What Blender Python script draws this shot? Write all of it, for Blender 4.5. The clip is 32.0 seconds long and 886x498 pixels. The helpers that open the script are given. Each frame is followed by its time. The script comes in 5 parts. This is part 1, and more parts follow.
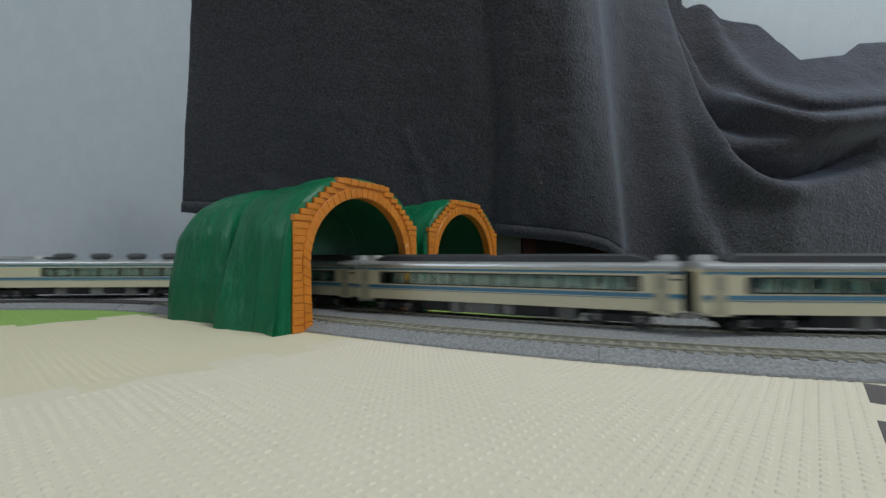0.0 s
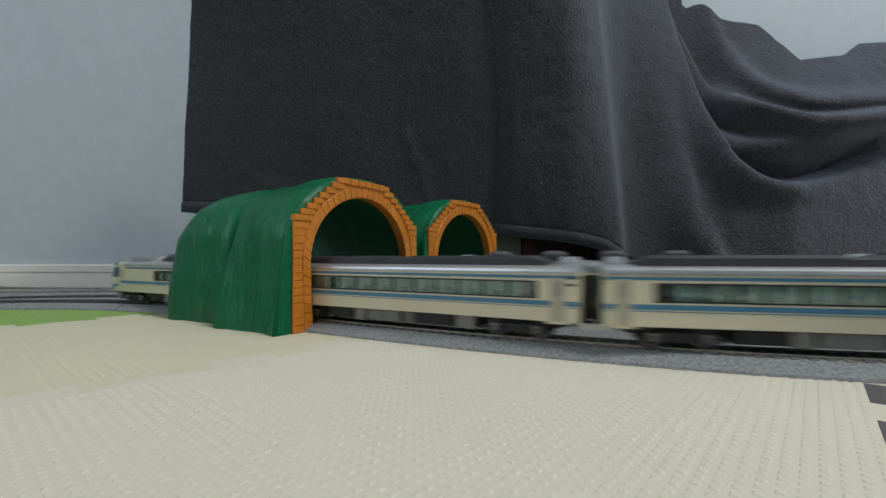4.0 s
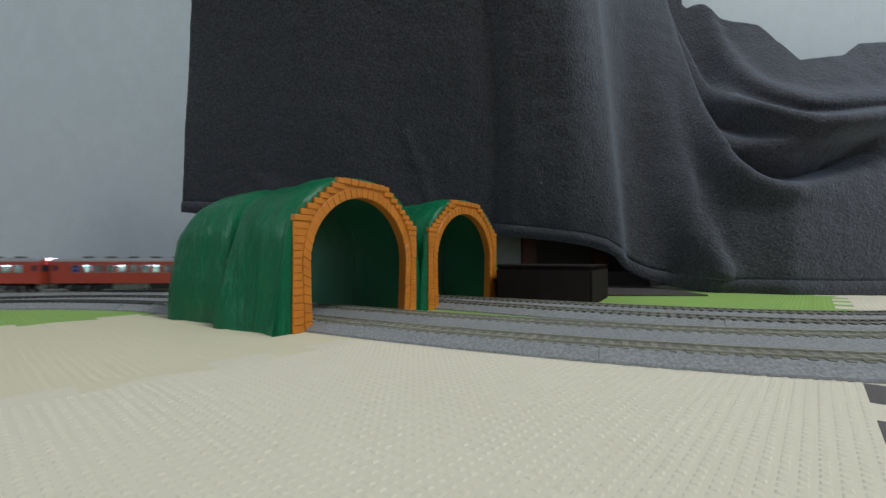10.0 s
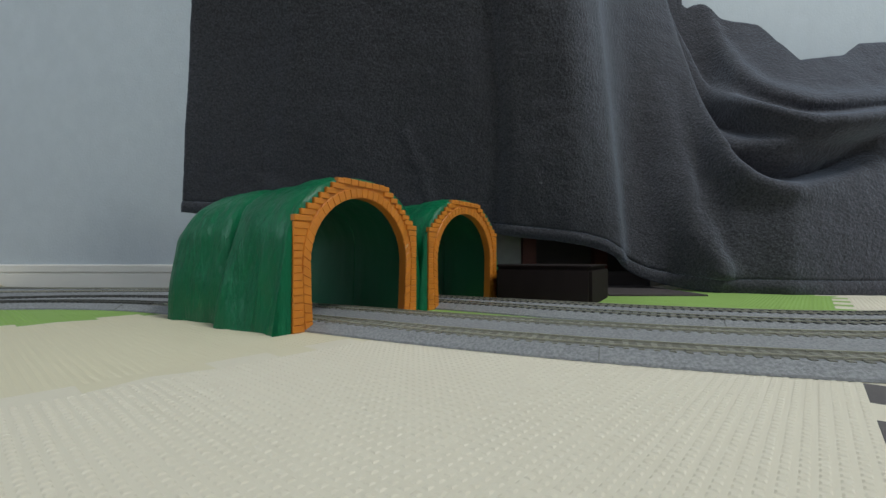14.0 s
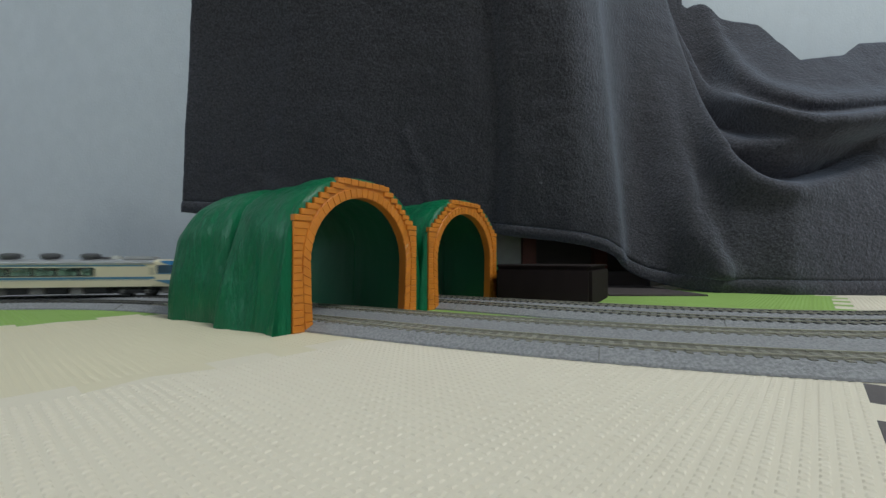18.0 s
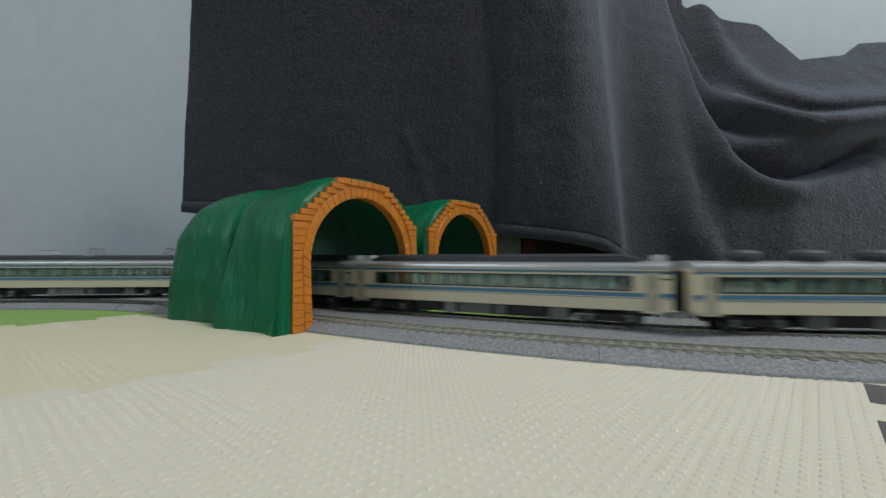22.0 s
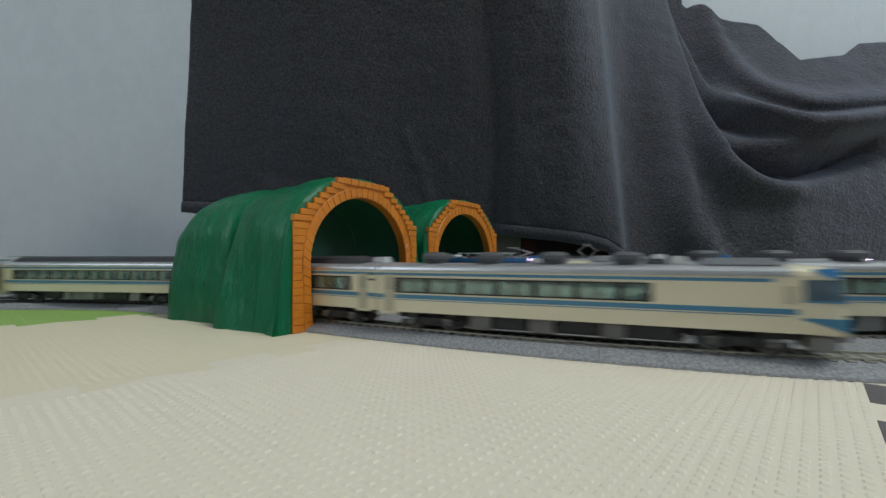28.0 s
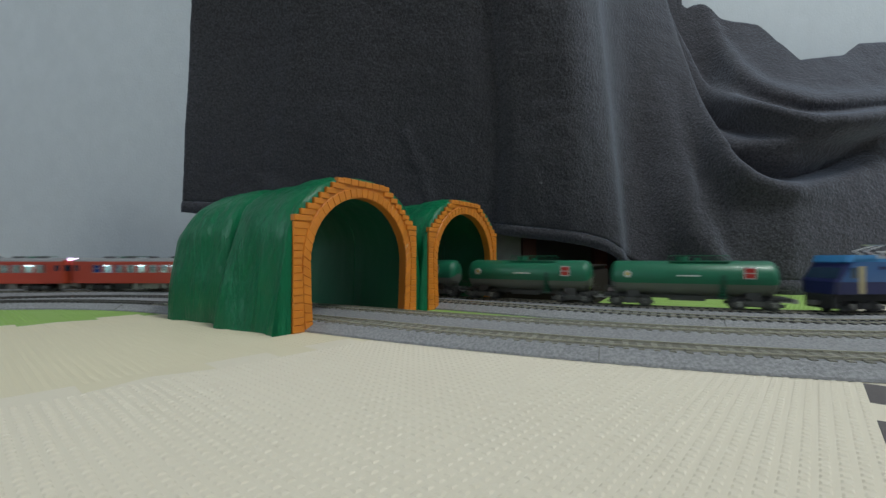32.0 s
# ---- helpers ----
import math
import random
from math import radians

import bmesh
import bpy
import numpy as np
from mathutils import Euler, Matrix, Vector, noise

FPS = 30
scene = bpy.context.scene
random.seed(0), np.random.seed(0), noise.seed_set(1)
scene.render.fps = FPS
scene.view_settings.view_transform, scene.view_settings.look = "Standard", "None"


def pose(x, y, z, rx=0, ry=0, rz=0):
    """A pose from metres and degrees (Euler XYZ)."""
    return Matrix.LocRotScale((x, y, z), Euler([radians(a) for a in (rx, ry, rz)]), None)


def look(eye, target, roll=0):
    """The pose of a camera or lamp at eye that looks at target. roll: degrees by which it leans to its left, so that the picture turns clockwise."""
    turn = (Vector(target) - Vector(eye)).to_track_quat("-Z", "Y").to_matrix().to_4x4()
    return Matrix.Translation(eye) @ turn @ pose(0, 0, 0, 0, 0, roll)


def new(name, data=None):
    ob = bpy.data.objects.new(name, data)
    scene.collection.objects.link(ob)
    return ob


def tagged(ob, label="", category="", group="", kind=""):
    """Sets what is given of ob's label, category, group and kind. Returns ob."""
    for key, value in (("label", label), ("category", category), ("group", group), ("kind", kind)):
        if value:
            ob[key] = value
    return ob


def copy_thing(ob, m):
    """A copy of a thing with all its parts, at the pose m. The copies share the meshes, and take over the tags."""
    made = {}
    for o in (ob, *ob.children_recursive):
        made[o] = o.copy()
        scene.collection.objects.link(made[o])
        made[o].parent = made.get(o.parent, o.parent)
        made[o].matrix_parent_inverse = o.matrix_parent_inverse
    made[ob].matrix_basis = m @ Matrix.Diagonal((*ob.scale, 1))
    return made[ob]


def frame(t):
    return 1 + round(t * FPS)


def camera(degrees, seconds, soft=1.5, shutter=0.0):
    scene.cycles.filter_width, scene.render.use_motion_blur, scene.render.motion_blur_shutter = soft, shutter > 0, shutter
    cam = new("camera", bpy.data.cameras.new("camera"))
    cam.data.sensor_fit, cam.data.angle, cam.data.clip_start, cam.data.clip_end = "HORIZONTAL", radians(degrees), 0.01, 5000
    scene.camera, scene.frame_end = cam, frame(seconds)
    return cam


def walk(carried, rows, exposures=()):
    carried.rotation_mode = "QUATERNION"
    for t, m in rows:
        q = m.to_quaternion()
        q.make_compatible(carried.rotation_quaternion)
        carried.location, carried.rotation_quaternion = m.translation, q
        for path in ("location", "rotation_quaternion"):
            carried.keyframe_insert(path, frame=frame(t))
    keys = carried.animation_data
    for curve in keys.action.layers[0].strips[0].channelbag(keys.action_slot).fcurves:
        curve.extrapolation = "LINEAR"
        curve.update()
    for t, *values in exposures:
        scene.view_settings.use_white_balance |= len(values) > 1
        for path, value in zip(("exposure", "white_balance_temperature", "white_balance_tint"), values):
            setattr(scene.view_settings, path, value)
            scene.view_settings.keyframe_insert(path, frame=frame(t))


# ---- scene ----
# the camera stands on the mat and never moves
CLIP = 32.0
EYE_Z = 0.0585
cam = camera(91.8, CLIP, soft=1.45, shutter=1.0)
EYE = pose(0, 0, EYE_Z, 91.13, 0, 0)
walk(cam, [(0.0, EYE), (CLIP, EYE)], exposures=[(0.0, 0.0), (CLIP, 0.0)])

# ---- light: daylight from a window in the left wall, and a ceiling lamp ----
world = bpy.data.worlds.new("world")
scene.world = world
world.use_nodes = True
wn = world.node_tree
sky = wn.nodes.new("ShaderNodeTexSky")
sky.sky_type, sky.sun_disc = "NISHITA", False
sky.sun_elevation, sky.sun_rotation = radians(35), radians(200)
wn.links.new(sky.outputs[0], wn.nodes["Background"].inputs[0])
wn.nodes["Background"].inputs[1].default_value = 0.1


def area_light(name, m, sx, sy, watts, colour):
    d = bpy.data.lights.new(name, "AREA")
    d.shape, d.size, d.size_y, d.energy, d.color = "RECTANGLE", sx, sy, watts, colour
    ob = new(name, d)
    ob.matrix_world = m
    return ob


area_light("window_daylight", look((-1.98, -0.75, 1.30), (0.0, 0.6, 0.2)), 1.3, 1.2, 10.0, (0.80, 0.93, 1.0))
area_light("ceiling_lamp_light", look((1.20, -0.35, 2.32), (1.20, -0.35, 0.0)), 0.6, 0.6, 37.5, (0.94, 1.0, 0.97))


# ---- materials ----
def material(name, base, rough=0.6, metal=0.0, dark=None, scale=40.0, bump=0.0, bump_scale=200.0, amount=0.5, vary=0.0,
             coat=0.0, stretch=(1, 1, 1)):
    """A surface with a second tone in patches, fine relief, and an even spread from piece to piece."""
    m = bpy.data.materials.new(name)
    m.use_nodes = True
    nt = m.node_tree
    b = nt.nodes["Principled BSDF"]
    b.inputs["Roughness"].default_value, b.inputs["Metallic"].default_value = rough, metal
    b.inputs["Coat Weight"].default_value = coat
    co = nt.nodes.new("ShaderNodeTexCoord")
    mp = nt.nodes.new("ShaderNodeMapping")
    mp.inputs["Scale"].default_value = stretch
    nt.links.new(co.outputs["Object"], mp.inputs[0])
    big = nt.nodes.new("ShaderNodeTexNoise")
    big.inputs["Scale"].default_value, big.inputs["Detail"].default_value = scale, 6
    nt.links.new(mp.outputs[0], big.inputs[0])
    ramp = nt.nodes.new("ShaderNodeMapRange")
    ramp.inputs[1].default_value, ramp.inputs[2].default_value = 0.35, 0.65
    ramp.inputs[4].default_value = amount
    nt.links.new(big.outputs[0], ramp.inputs[0])
    mix = nt.nodes.new("ShaderNodeMix")
    mix.data_type = "RGBA"
    dark = dark or tuple(c * 0.7 for c in base)
    mix.inputs[6].default_value, mix.inputs[7].default_value = (*base, 1), (*dark, 1)
    nt.links.new(ramp.outputs[0], mix.inputs[0])
    out = mix.outputs[2]
    if vary:
        info = nt.nodes.new("ShaderNodeObjectInfo")
        hsv = nt.nodes.new("ShaderNodeHueSaturation")
        mr = nt.nodes.new("ShaderNodeMapRange")
        mr.inputs[3].default_value, mr.inputs[4].default_value = 1 - vary, 1 + vary
        nt.links.new(info.outputs["Random"], mr.inputs[0])
        nt.links.new(mr.outputs[0], hsv.inputs["Value"])
        nt.links.new(out, hsv.inputs["Color"])
        out = hsv.outputs[0]
    nt.links.new(out, b.inputs["Base Color"])
    if bump:
        fine = nt.nodes.new("ShaderNodeTexNoise")
        fine.inputs["Scale"].default_value, fine.inputs["Detail"].default_value = bump_scale, 4
        nt.links.new(mp.outputs[0], fine.inputs[0])
        bp = nt.nodes.new("ShaderNodeBump")
        bp.inputs["Strength"].default_value, bp.inputs["Distance"].default_value = bump, 0.5 / bump_scale
        nt.links.new(fine.outputs[0], bp.inputs["Height"])
        nt.links.new(bp.outputs[0], b.inputs["Normal"])
    return m


def glow(name, colour, strength):
    m = bpy.data.materials.new(name)
    m.use_nodes = True
    b = m.node_tree.nodes["Principled BSDF"]
    b.inputs["Base Color"].default_value = (*colour, 1)
    b.inputs["Emission Color"].default_value = (*colour, 1)
    b.inputs["Emission Strength"].default_value = strength
    return m


def glass(name, colour, rough=0.05):
    m = bpy.data.materials.new(name)
    m.use_nodes = True
    nt = m.node_tree
    tr, gl, mx = (nt.nodes.new(n) for n in ("ShaderNodeBsdfTransparent", "ShaderNodeBsdfGlossy", "ShaderNodeMixShader"))
    tr.inputs[0].default_value = (*colour, 1)
    gl.inputs["Roughness"].default_value = rough
    mx.inputs[0].default_value = 0.12
    nt.links.new(tr.outputs[0], mx.inputs[1])
    nt.links.new(gl.outputs[0], mx.inputs[2])
    nt.links.new(mx.outputs[0], nt.nodes["Material Output"].inputs[0])
    return m


CREAM_MAT = material("cream_foam", (0.77, 0.695, 0.575), 0.75, dark=(0.73, 0.655, 0.54), scale=9, bump=0.15, bump_scale=900)
BEIGE_MAT = material("beige_foam", (0.74, 0.66, 0.49), 0.75, dark=(0.69, 0.615, 0.455), scale=9, bump=0.15, bump_scale=900)
GREEN_MAT = material("green_foam", (0.295, 0.465, 0.115), 0.75, dark=(0.262, 0.415, 0.10), scale=9, bump=0.15, bump_scale=900)
BROWN_MAT = material("dark_foam", (0.13, 0.115, 0.118), 0.8, scale=30, bump=0.3, bump_scale=900)
WALL = material("wallpaper", (0.565, 0.61, 0.665), 0.8, dark=(0.515, 0.56, 0.615), scale=35, bump=0.28, bump_scale=240, stretch=(1.2, 1, 0.9))
SKIRTING = material("painted_skirting", (0.90, 0.86, 0.81), 0.45, scale=6, amount=0.2)
FLEECE = material("grey_fleece", (0.057, 0.0505, 0.060), 0.95, dark=(0.0135, 0.0115, 0.0130), scale=330, bump=1.0, bump_scale=230, amount=1.0)
fl = FLEECE.node_tree.nodes["Principled BSDF"]
fl.inputs["Sheen Weight"].default_value, fl.inputs["Sheen Roughness"].default_value = 0.38, 0.6
fl.inputs["Sheen Tint"].default_value = (0.68, 0.78, 1.0, 1)
DARK_WOOD = material("dark_wood", (0.026, 0.020, 0.020), 0.85, scale=20, bump=0.1, stretch=(1, 1, 6))
BOX_WOOD = material("brown_box_wood", (0.028, 0.020, 0.020), 0.95, dark=(0.019, 0.0135, 0.0135), scale=14, bump=0.2, bump_scale=300, stretch=(4, 1, 1))
BOX_WOOD.node_tree.nodes["Principled BSDF"].inputs["Specular IOR Level"].default_value = 0.12
CABINET_WOOD = material("cabinet_wood", (0.075, 0.060, 0.060), 0.85, scale=20, bump=0.1, stretch=(1, 1, 6))
RED_WOOD = material("red_brown_wood", (0.12, 0.03, 0.02), 0.5, scale=20, stretch=(1, 1, 6))
BALLAST = material("grey_ballast", (0.335, 0.335, 0.350), 0.85, dark=(0.19, 0.19, 0.205), scale=560, bump=1.0, bump_scale=1200, amount=0.9)
SLEEPER = material("sleeper_plastic", (0.05, 0.047, 0.046), 0.6, scale=60, vary=0.15)
TRACK_CENTRE = material("olive_track_bed", (0.205, 0.195, 0.165), 0.8, dark=(0.14, 0.135, 0.115), scale=700, bump=0.8, bump_scale=1500)
SLEEPER_TAN = material("tan_sleeper_plastic", (0.30, 0.285, 0.24), 0.4, scale=60, vary=0.15)
RAIL = material("nickel_rail", (0.60, 0.57, 0.46), 0.38, 0.45, dark=(0.48, 0.45, 0.36), scale=30)
# darker copy of the rail, its colour standing in for missing light
RAIL_SHADED = material("shaded_rail", (0.16, 0.155, 0.145), 0.5, 0.4, scale=30)
ORANGE = material("orange_plastic", (0.72, 0.24, 0.022), 0.42, dark=(0.60, 0.185, 0.017), scale=50, vary=0.06, coat=0.15)
TUNNEL_GREEN = material("green_plastic", (0.002, 0.195, 0.080), 0.36, dark=(0.002, 0.105, 0.048), scale=26, bump=0.9, bump_scale=75, coat=0.12,
                        stretch=(1, 1, 0.35))
# the shell's plastic again, with the tunnel's inner shade put into its colour
TUNNEL_INSIDE = material("green_plastic_shaded", (0.005, 0.135, 0.062), 0.55, dark=(0.004, 0.092, 0.044), scale=14, bump=0.25, bump_scale=30, stretch=(1, 1, 0.4))
STEEL = material("dark_steel", (0.10, 0.10, 0.10), 0.4, 0.6, scale=60)
tg = TUNNEL_GREEN.node_tree
tl, mx = tg.nodes.new("ShaderNodeBsdfTranslucent"), tg.nodes.new("ShaderNodeMixShader")
tg.nodes["Principled BSDF"].inputs["Specular IOR Level"].default_value = 0.35
tl.inputs[0].default_value = (0.01, 0.42, 0.12, 1)
mx.inputs[0].default_value = 0.20
tg.links.new(tg.nodes["Principled BSDF"].outputs[0], mx.inputs[1])
tg.links.new(tl.outputs[0], mx.inputs[2])
tg.links.new(mx.outputs[0], tg.nodes["Material Output"].inputs[0])
CREAM = material("ivory_paint", (0.75, 0.675, 0.485), 0.35, scale=15, amount=0.15, coat=0.3)
BLUE = material("blue_paint", (0.065, 0.215, 0.345), 0.35, scale=15, amount=0.2, coat=0.3)
ROOF_GREY = material("grey_roof", (0.54, 0.54, 0.56), 0.28, 0.5, scale=30)
ROOF_DARK = material("dark_roof", (0.045, 0.045, 0.052), 0.6, scale=40)
UNDER = material("black_underframe", (0.022, 0.022, 0.024), 0.6, scale=60)
UNDER_GREY = material("grey_underframe", (0.22, 0.215, 0.205), 0.5, scale=60, vary=0.3)
SILVER = material("silver_metal", (0.6, 0.6, 0.6), 0.3, 0.9, scale=60)
RED = material("vermilion_paint", (0.47, 0.062, 0.036), 0.4, dark=(0.41, 0.052, 0.031), scale=15, coat=0.2)
RED_FRONT = material("bright_vermilion_paint", (0.55, 0.085, 0.04), 0.4, scale=15, coat=0.2)
SEAT = material("teal_grey_seats", (0.26, 0.36, 0.34), 0.8, scale=60, vary=0.2)
SEAT_RED = material("straw_seats", (0.50, 0.44, 0.28), 0.8, scale=60, vary=0.2)
INTERIOR = material("cabin_lining", (0.66, 0.72, 0.66), 0.7, scale=30)
GLASS = glass("car_glass", (0.80, 0.92, 0.91))
LAMP = glow("headlamp_glow", (0.86, 1.0, 0.90), 1.3)
TAIL_LAMP = glow("marker_glow", (0.85, 0.6, 1.0), 6)
CABIN_LAMP = glow("cabin_lamp_glow", (0.75, 0.88, 1.0), 8)
TANK_GREEN = material("tank_green", (0.010, 0.150, 0.078), 0.42, scale=20, coat=0.1)
TANK_STRAP = material("tank_strap", (0.008, 0.085, 0.048), 0.5, scale=30)
TANK_GREY = material("tank_grey", (0.16, 0.17, 0.15), 0.4, scale=20)
SIGN_RED = material("sign_red", (0.5, 0.03, 0.02), 0.5)
WHITE = material("white_paint", (0.75, 0.75, 0.72), 0.5)
NAVY = material("navy_paint", (0.012, 0.018, 0.10), 0.35, scale=15, coat=0.3)
SKY_BLUE = material("mid_blue_paint", (0.030, 0.118, 0.31), 0.35, scale=15, coat=0.3)
LIGHT_BLUE = material("light_blue_paint", (0.055, 0.27, 0.58), 0.35, scale=15, coat=0.3)
DOOR_CREAM = material("door_cream", (0.5, 0.42, 0.24), 0.5)
PANE_PALE = material("pane_pale", (0.76, 0.76, 0.64), 0.8, scale=60, vary=0.15)
YELLOW = material("yellow_paint", (0.7, 0.5, 0.05), 0.5)


# ---- mesh tools ----
def part(name, bm, mat, parent=None, label="", smooth=False):
    me = bpy.data.meshes.new(name)
    bm.to_mesh(me)
    bm.free()
    if smooth:
        for p in me.polygons:
            p.use_smooth = True
    me.materials.append(mat)
    ob = new(name, me)
    if parent:
        ob.parent = parent
    if label:
        ob["label"] = label
    return ob


def same(name, ob, parent, m=None):
    """Another piece on the mesh of ob."""
    o = new(name, ob.data)
    o.parent = parent
    if m is not None:
        o.matrix_basis = m
    return o


def thing(name, label, category, group="", kind=""):
    return tagged(new(name), label, category, group, kind)


def box(bm, x0, x1, y0, y1, z0, z1, bevel=0.0):
    vs = [bm.verts.new((x, y, z)) for x in (x0, x1) for y in (y0, y1) for z in (z0, z1)]
    fs = [bm.faces.new([vs[i] for i in q]) for q in ((0, 1, 3, 2), (4, 6, 7, 5), (0, 4, 5, 1), (2, 3, 7, 6), (0, 2, 6, 4), (1, 5, 7, 3))]
    if bevel:
        es = list({e for f in fs for e in f.edges})
        bmesh.ops.bevel(bm, geom=es, offset=bevel, segments=2, affect="EDGES")
    return bm


def box_bm(*a, **k):
    return box(bmesh.new(), *a, **k)


def loft(bm, rings, closed=True, caps=True):
    """A skin through rings of the same number of points."""
    rows = [[bm.verts.new(p) for p in r] for r in rings]
    n = len(rings[0])
    for a, b in zip(rows, rows[1:]):
        for i in range(n if closed else n - 1):
            j = (i + 1) % n
            bm.faces.new((a[i], a[j], b[j], b[i]))
    if caps and closed:
        bm.faces.new(rows[0][::-1])
        bm.faces.new(rows[-1])
    bmesh.ops.recalc_face_normals(bm, faces=bm.faces)
    return bm


def tube(bm, a, b, r, n=8, r2=None):
    a, b = Vector(a), Vector(b)
    q = (b - a).to_track_quat("Z", "Y").to_matrix()
    return loft(bm, [[p + q @ Vector((rr * math.cos(t * 2 * math.pi / n), rr * math.sin(t * 2 * math.pi / n), 0)) for t in range(n)]
                     for p, rr in ((a, r), (b, r2 or r))])


# ---- the four tracks in plan: a run across the view, closed behind the camera ----
RUNS = {
    1: ((-0.5889, 0.8312, 0.4618, -0.5195, 0.3074), -0.60, 0.27),
    2: ((-0.2387, 1.0399, 0.3502, -0.5297, 0.3877), -0.68, 0.34),
    3: ((1.4802, 1.6054, -0.2521, -0.6432, 0.5090), -0.74, 0.42),
    4: ((1.1482, 1.0909, -0.2741, -0.5560, 0.5669), -0.78, 0.47),
}
LAPS = {1: 4.38147, 2: 5.02811, 3: 5.34043, 4: 5.75}
SIDES = {1: (0.72, -1.02), 2: (0.86, -1.14), 3: (0.95, -1.20), 4: (1.04, -1.27)}
RAIL_Z = 0.0082


def smooth_line(points, closed, step=0.004):
    """A soft line through the points (Hermite pieces with chord tangents)."""
    p = np.array(points)
    n = len(p)
    out = []
    for i in range(n if closed else n - 1):
        a, b, c, d = (p[(i + k) % n] for k in (-1, 0, 1, 2))
        h0, h1, h2 = (np.linalg.norm(v) for v in (b - a, c - b, d - c))
        m1 = ((b - a) / h0 * h1 + (c - b) / h1 * h0) / (h0 + h1)
        m2 = ((c - b) / h1 * h2 + (d - c) / h2 * h1) / (h1 + h2)
        k = max(2, int(h1 / step))
        t = (np.arange(k) / k)[:, None]
        out.append((2 * t**3 - 3 * t**2 + 1) * b + (t**3 - 2 * t**2 + t) * h1 * m1 + (3 * t**2 - 2 * t**3) * c + (t**3 - t**2) * h1 * m2)
    return np.concatenate(out)


def ring(k, back):
    c, x0, x1 = RUNS[k]
    xs = np.arange(x0, x1 + 0.001, 0.03)
    # the two near tracks flatten towards their left end
    u = np.maximum(0.0, -0.28 - xs) * (k < 3)
    front = [(x, float(np.polyval(c, x)) - (0.3 if k == 1 else 0.23) * q * q / (q + 0.15)) for x, q in zip(xs, u)]
    (rx, lx), yr, yl = SIDES[k], front[-1][1], front[0][1]
    xa = front[-1][0]
    xb = front[0][0]
    rest = [(xa + 0.55 * (rx - xa), yr - 0.04), (xa + 0.9 * (rx - xa), yr - 0.17), (rx, yr - 0.36), (rx - 0.10, 0.55 * back), (rx - 0.38, back), (-0.15, back - 0.02),
            (lx + 0.38, back), (lx + 0.10, 0.55 * back), (lx, yl - 0.50), (xb + 0.9 * (lx - xb), yl - 0.20), (xb + 0.5 * (lx - xb), yl - 0.04)]
    line = smooth_line(front + rest, True)
    return np.concatenate([line, line[:1]])


class Track:
    def __init__(self, k):
        lo, hi = -1.6, 0.1
        for _ in range(40):
            mid = (lo + hi) / 2
            line = ring(k, mid)
            length = np.hypot(*np.diff(line, axis=0).T).sum()
            lo, hi = (mid, hi) if length > LAPS[k] else (lo, mid)
        self.back = mid
        self.p = line
        self.s = np.concatenate([[0], np.cumsum(np.hypot(*np.diff(line, axis=0).T))])
        self.lap = self.s[-1]
        i = next(j for j in range(len(line)) if line[j, 0] >= 0)
        t = (0 - line[i - 1, 0]) / (line[i, 0] - line[i - 1, 0])
        self.zero = self.s[i - 1] + t * (self.s[i] - self.s[i - 1])

    def at(self, s):
        s = (s + self.zero) % self.lap
        return np.array([np.interp(s, self.s, self.p[:, 0]), np.interp(s, self.s, self.p[:, 1])])

    def car_pose(self, s, half):
        a, b = self.at(s - half), self.at(s + half)
        m = (a + b) / 2
        return pose(m[0], m[1], RAIL_Z, 0, 0, math.degrees(math.atan2(b[1] - a[1], b[0] - a[0])))


TRACKS = {k: Track(k) for k in RUNS}


# ---- the room ----
def room():
    back = 0.93
    floor = part("floor", box_bm(-2.0, 1.9, -3.0, back, -0.06, -0.0145), DARK_WOOD)
    tagged(floor, "dark wooden room floor under the foam mat", "floor", kind="structure")
    w = part("wall_back", box_bm(-2.12, 2.02, back, back + 0.12, -0.06, 2.4), WALL)
    tagged(w, "pale blue-grey textured wallpaper wall", "wall", kind="structure")
    bm = bmesh.new()
    for y0, y1, z0, z1 in ((-3.0, -1.45, -0.06, 2.4), (-0.05, back, -0.06, 2.4), (-1.45, -0.05, -0.06, 0.65), (-1.45, -0.05, 1.95, 2.4)):
        box(bm, -2.12, -2.0, y0, y1, z0, z1)
    tagged(part("wall_left", bm, WALL), "pale wallpapered wall with a window opening", "wall", kind="structure")
    w = part("wall_behind", box_bm(-2.12, 2.02, -3.12, -3.0, -0.06, 2.4), WALL)
    tagged(w, "pale wallpapered wall behind the camera", "wall", kind="structure")
    w = part("wall_right", box_bm(1.9, 2.02, -3.0, back, -0.06, 2.4), WALL)
    tagged(w, "pale wallpapered side wall", "wall", kind="structure")
    c = part("ceiling", box_bm(-2.12, 2.02, -3.12, back + 0.12, 2.4, 2.5), WHITE)
    tagged(c, "plain white ceiling", "ceiling", kind="structure")
    # skirting: a flat board with a groove and a rounded top lip
    bm = bmesh.new()
    prof = [(0, -0.014), (-0.008, -0.014), (-0.008, 0.0240), (-0.006, 0.0250), (-0.006, 0.0265), (-0.0095, 0.0275), (-0.0095, 0.0405), (-0.007, 0.0430), (0, 0.0435)]
    loft(bm, [[(x, back + y, z) for y, z in prof] for x in (-2.0, 1.9)])
    tagged(part("baseboard", bm, SKIRTING), "off-white painted skirting board with a groove", "skirting board", kind="structure")


room()


# ---- foam mat tiles with toothed edges ----
TILE = 0.272
MAT_TURN = radians(-41.0)
MAT_AT = Vector((0.0618, 0.0338))


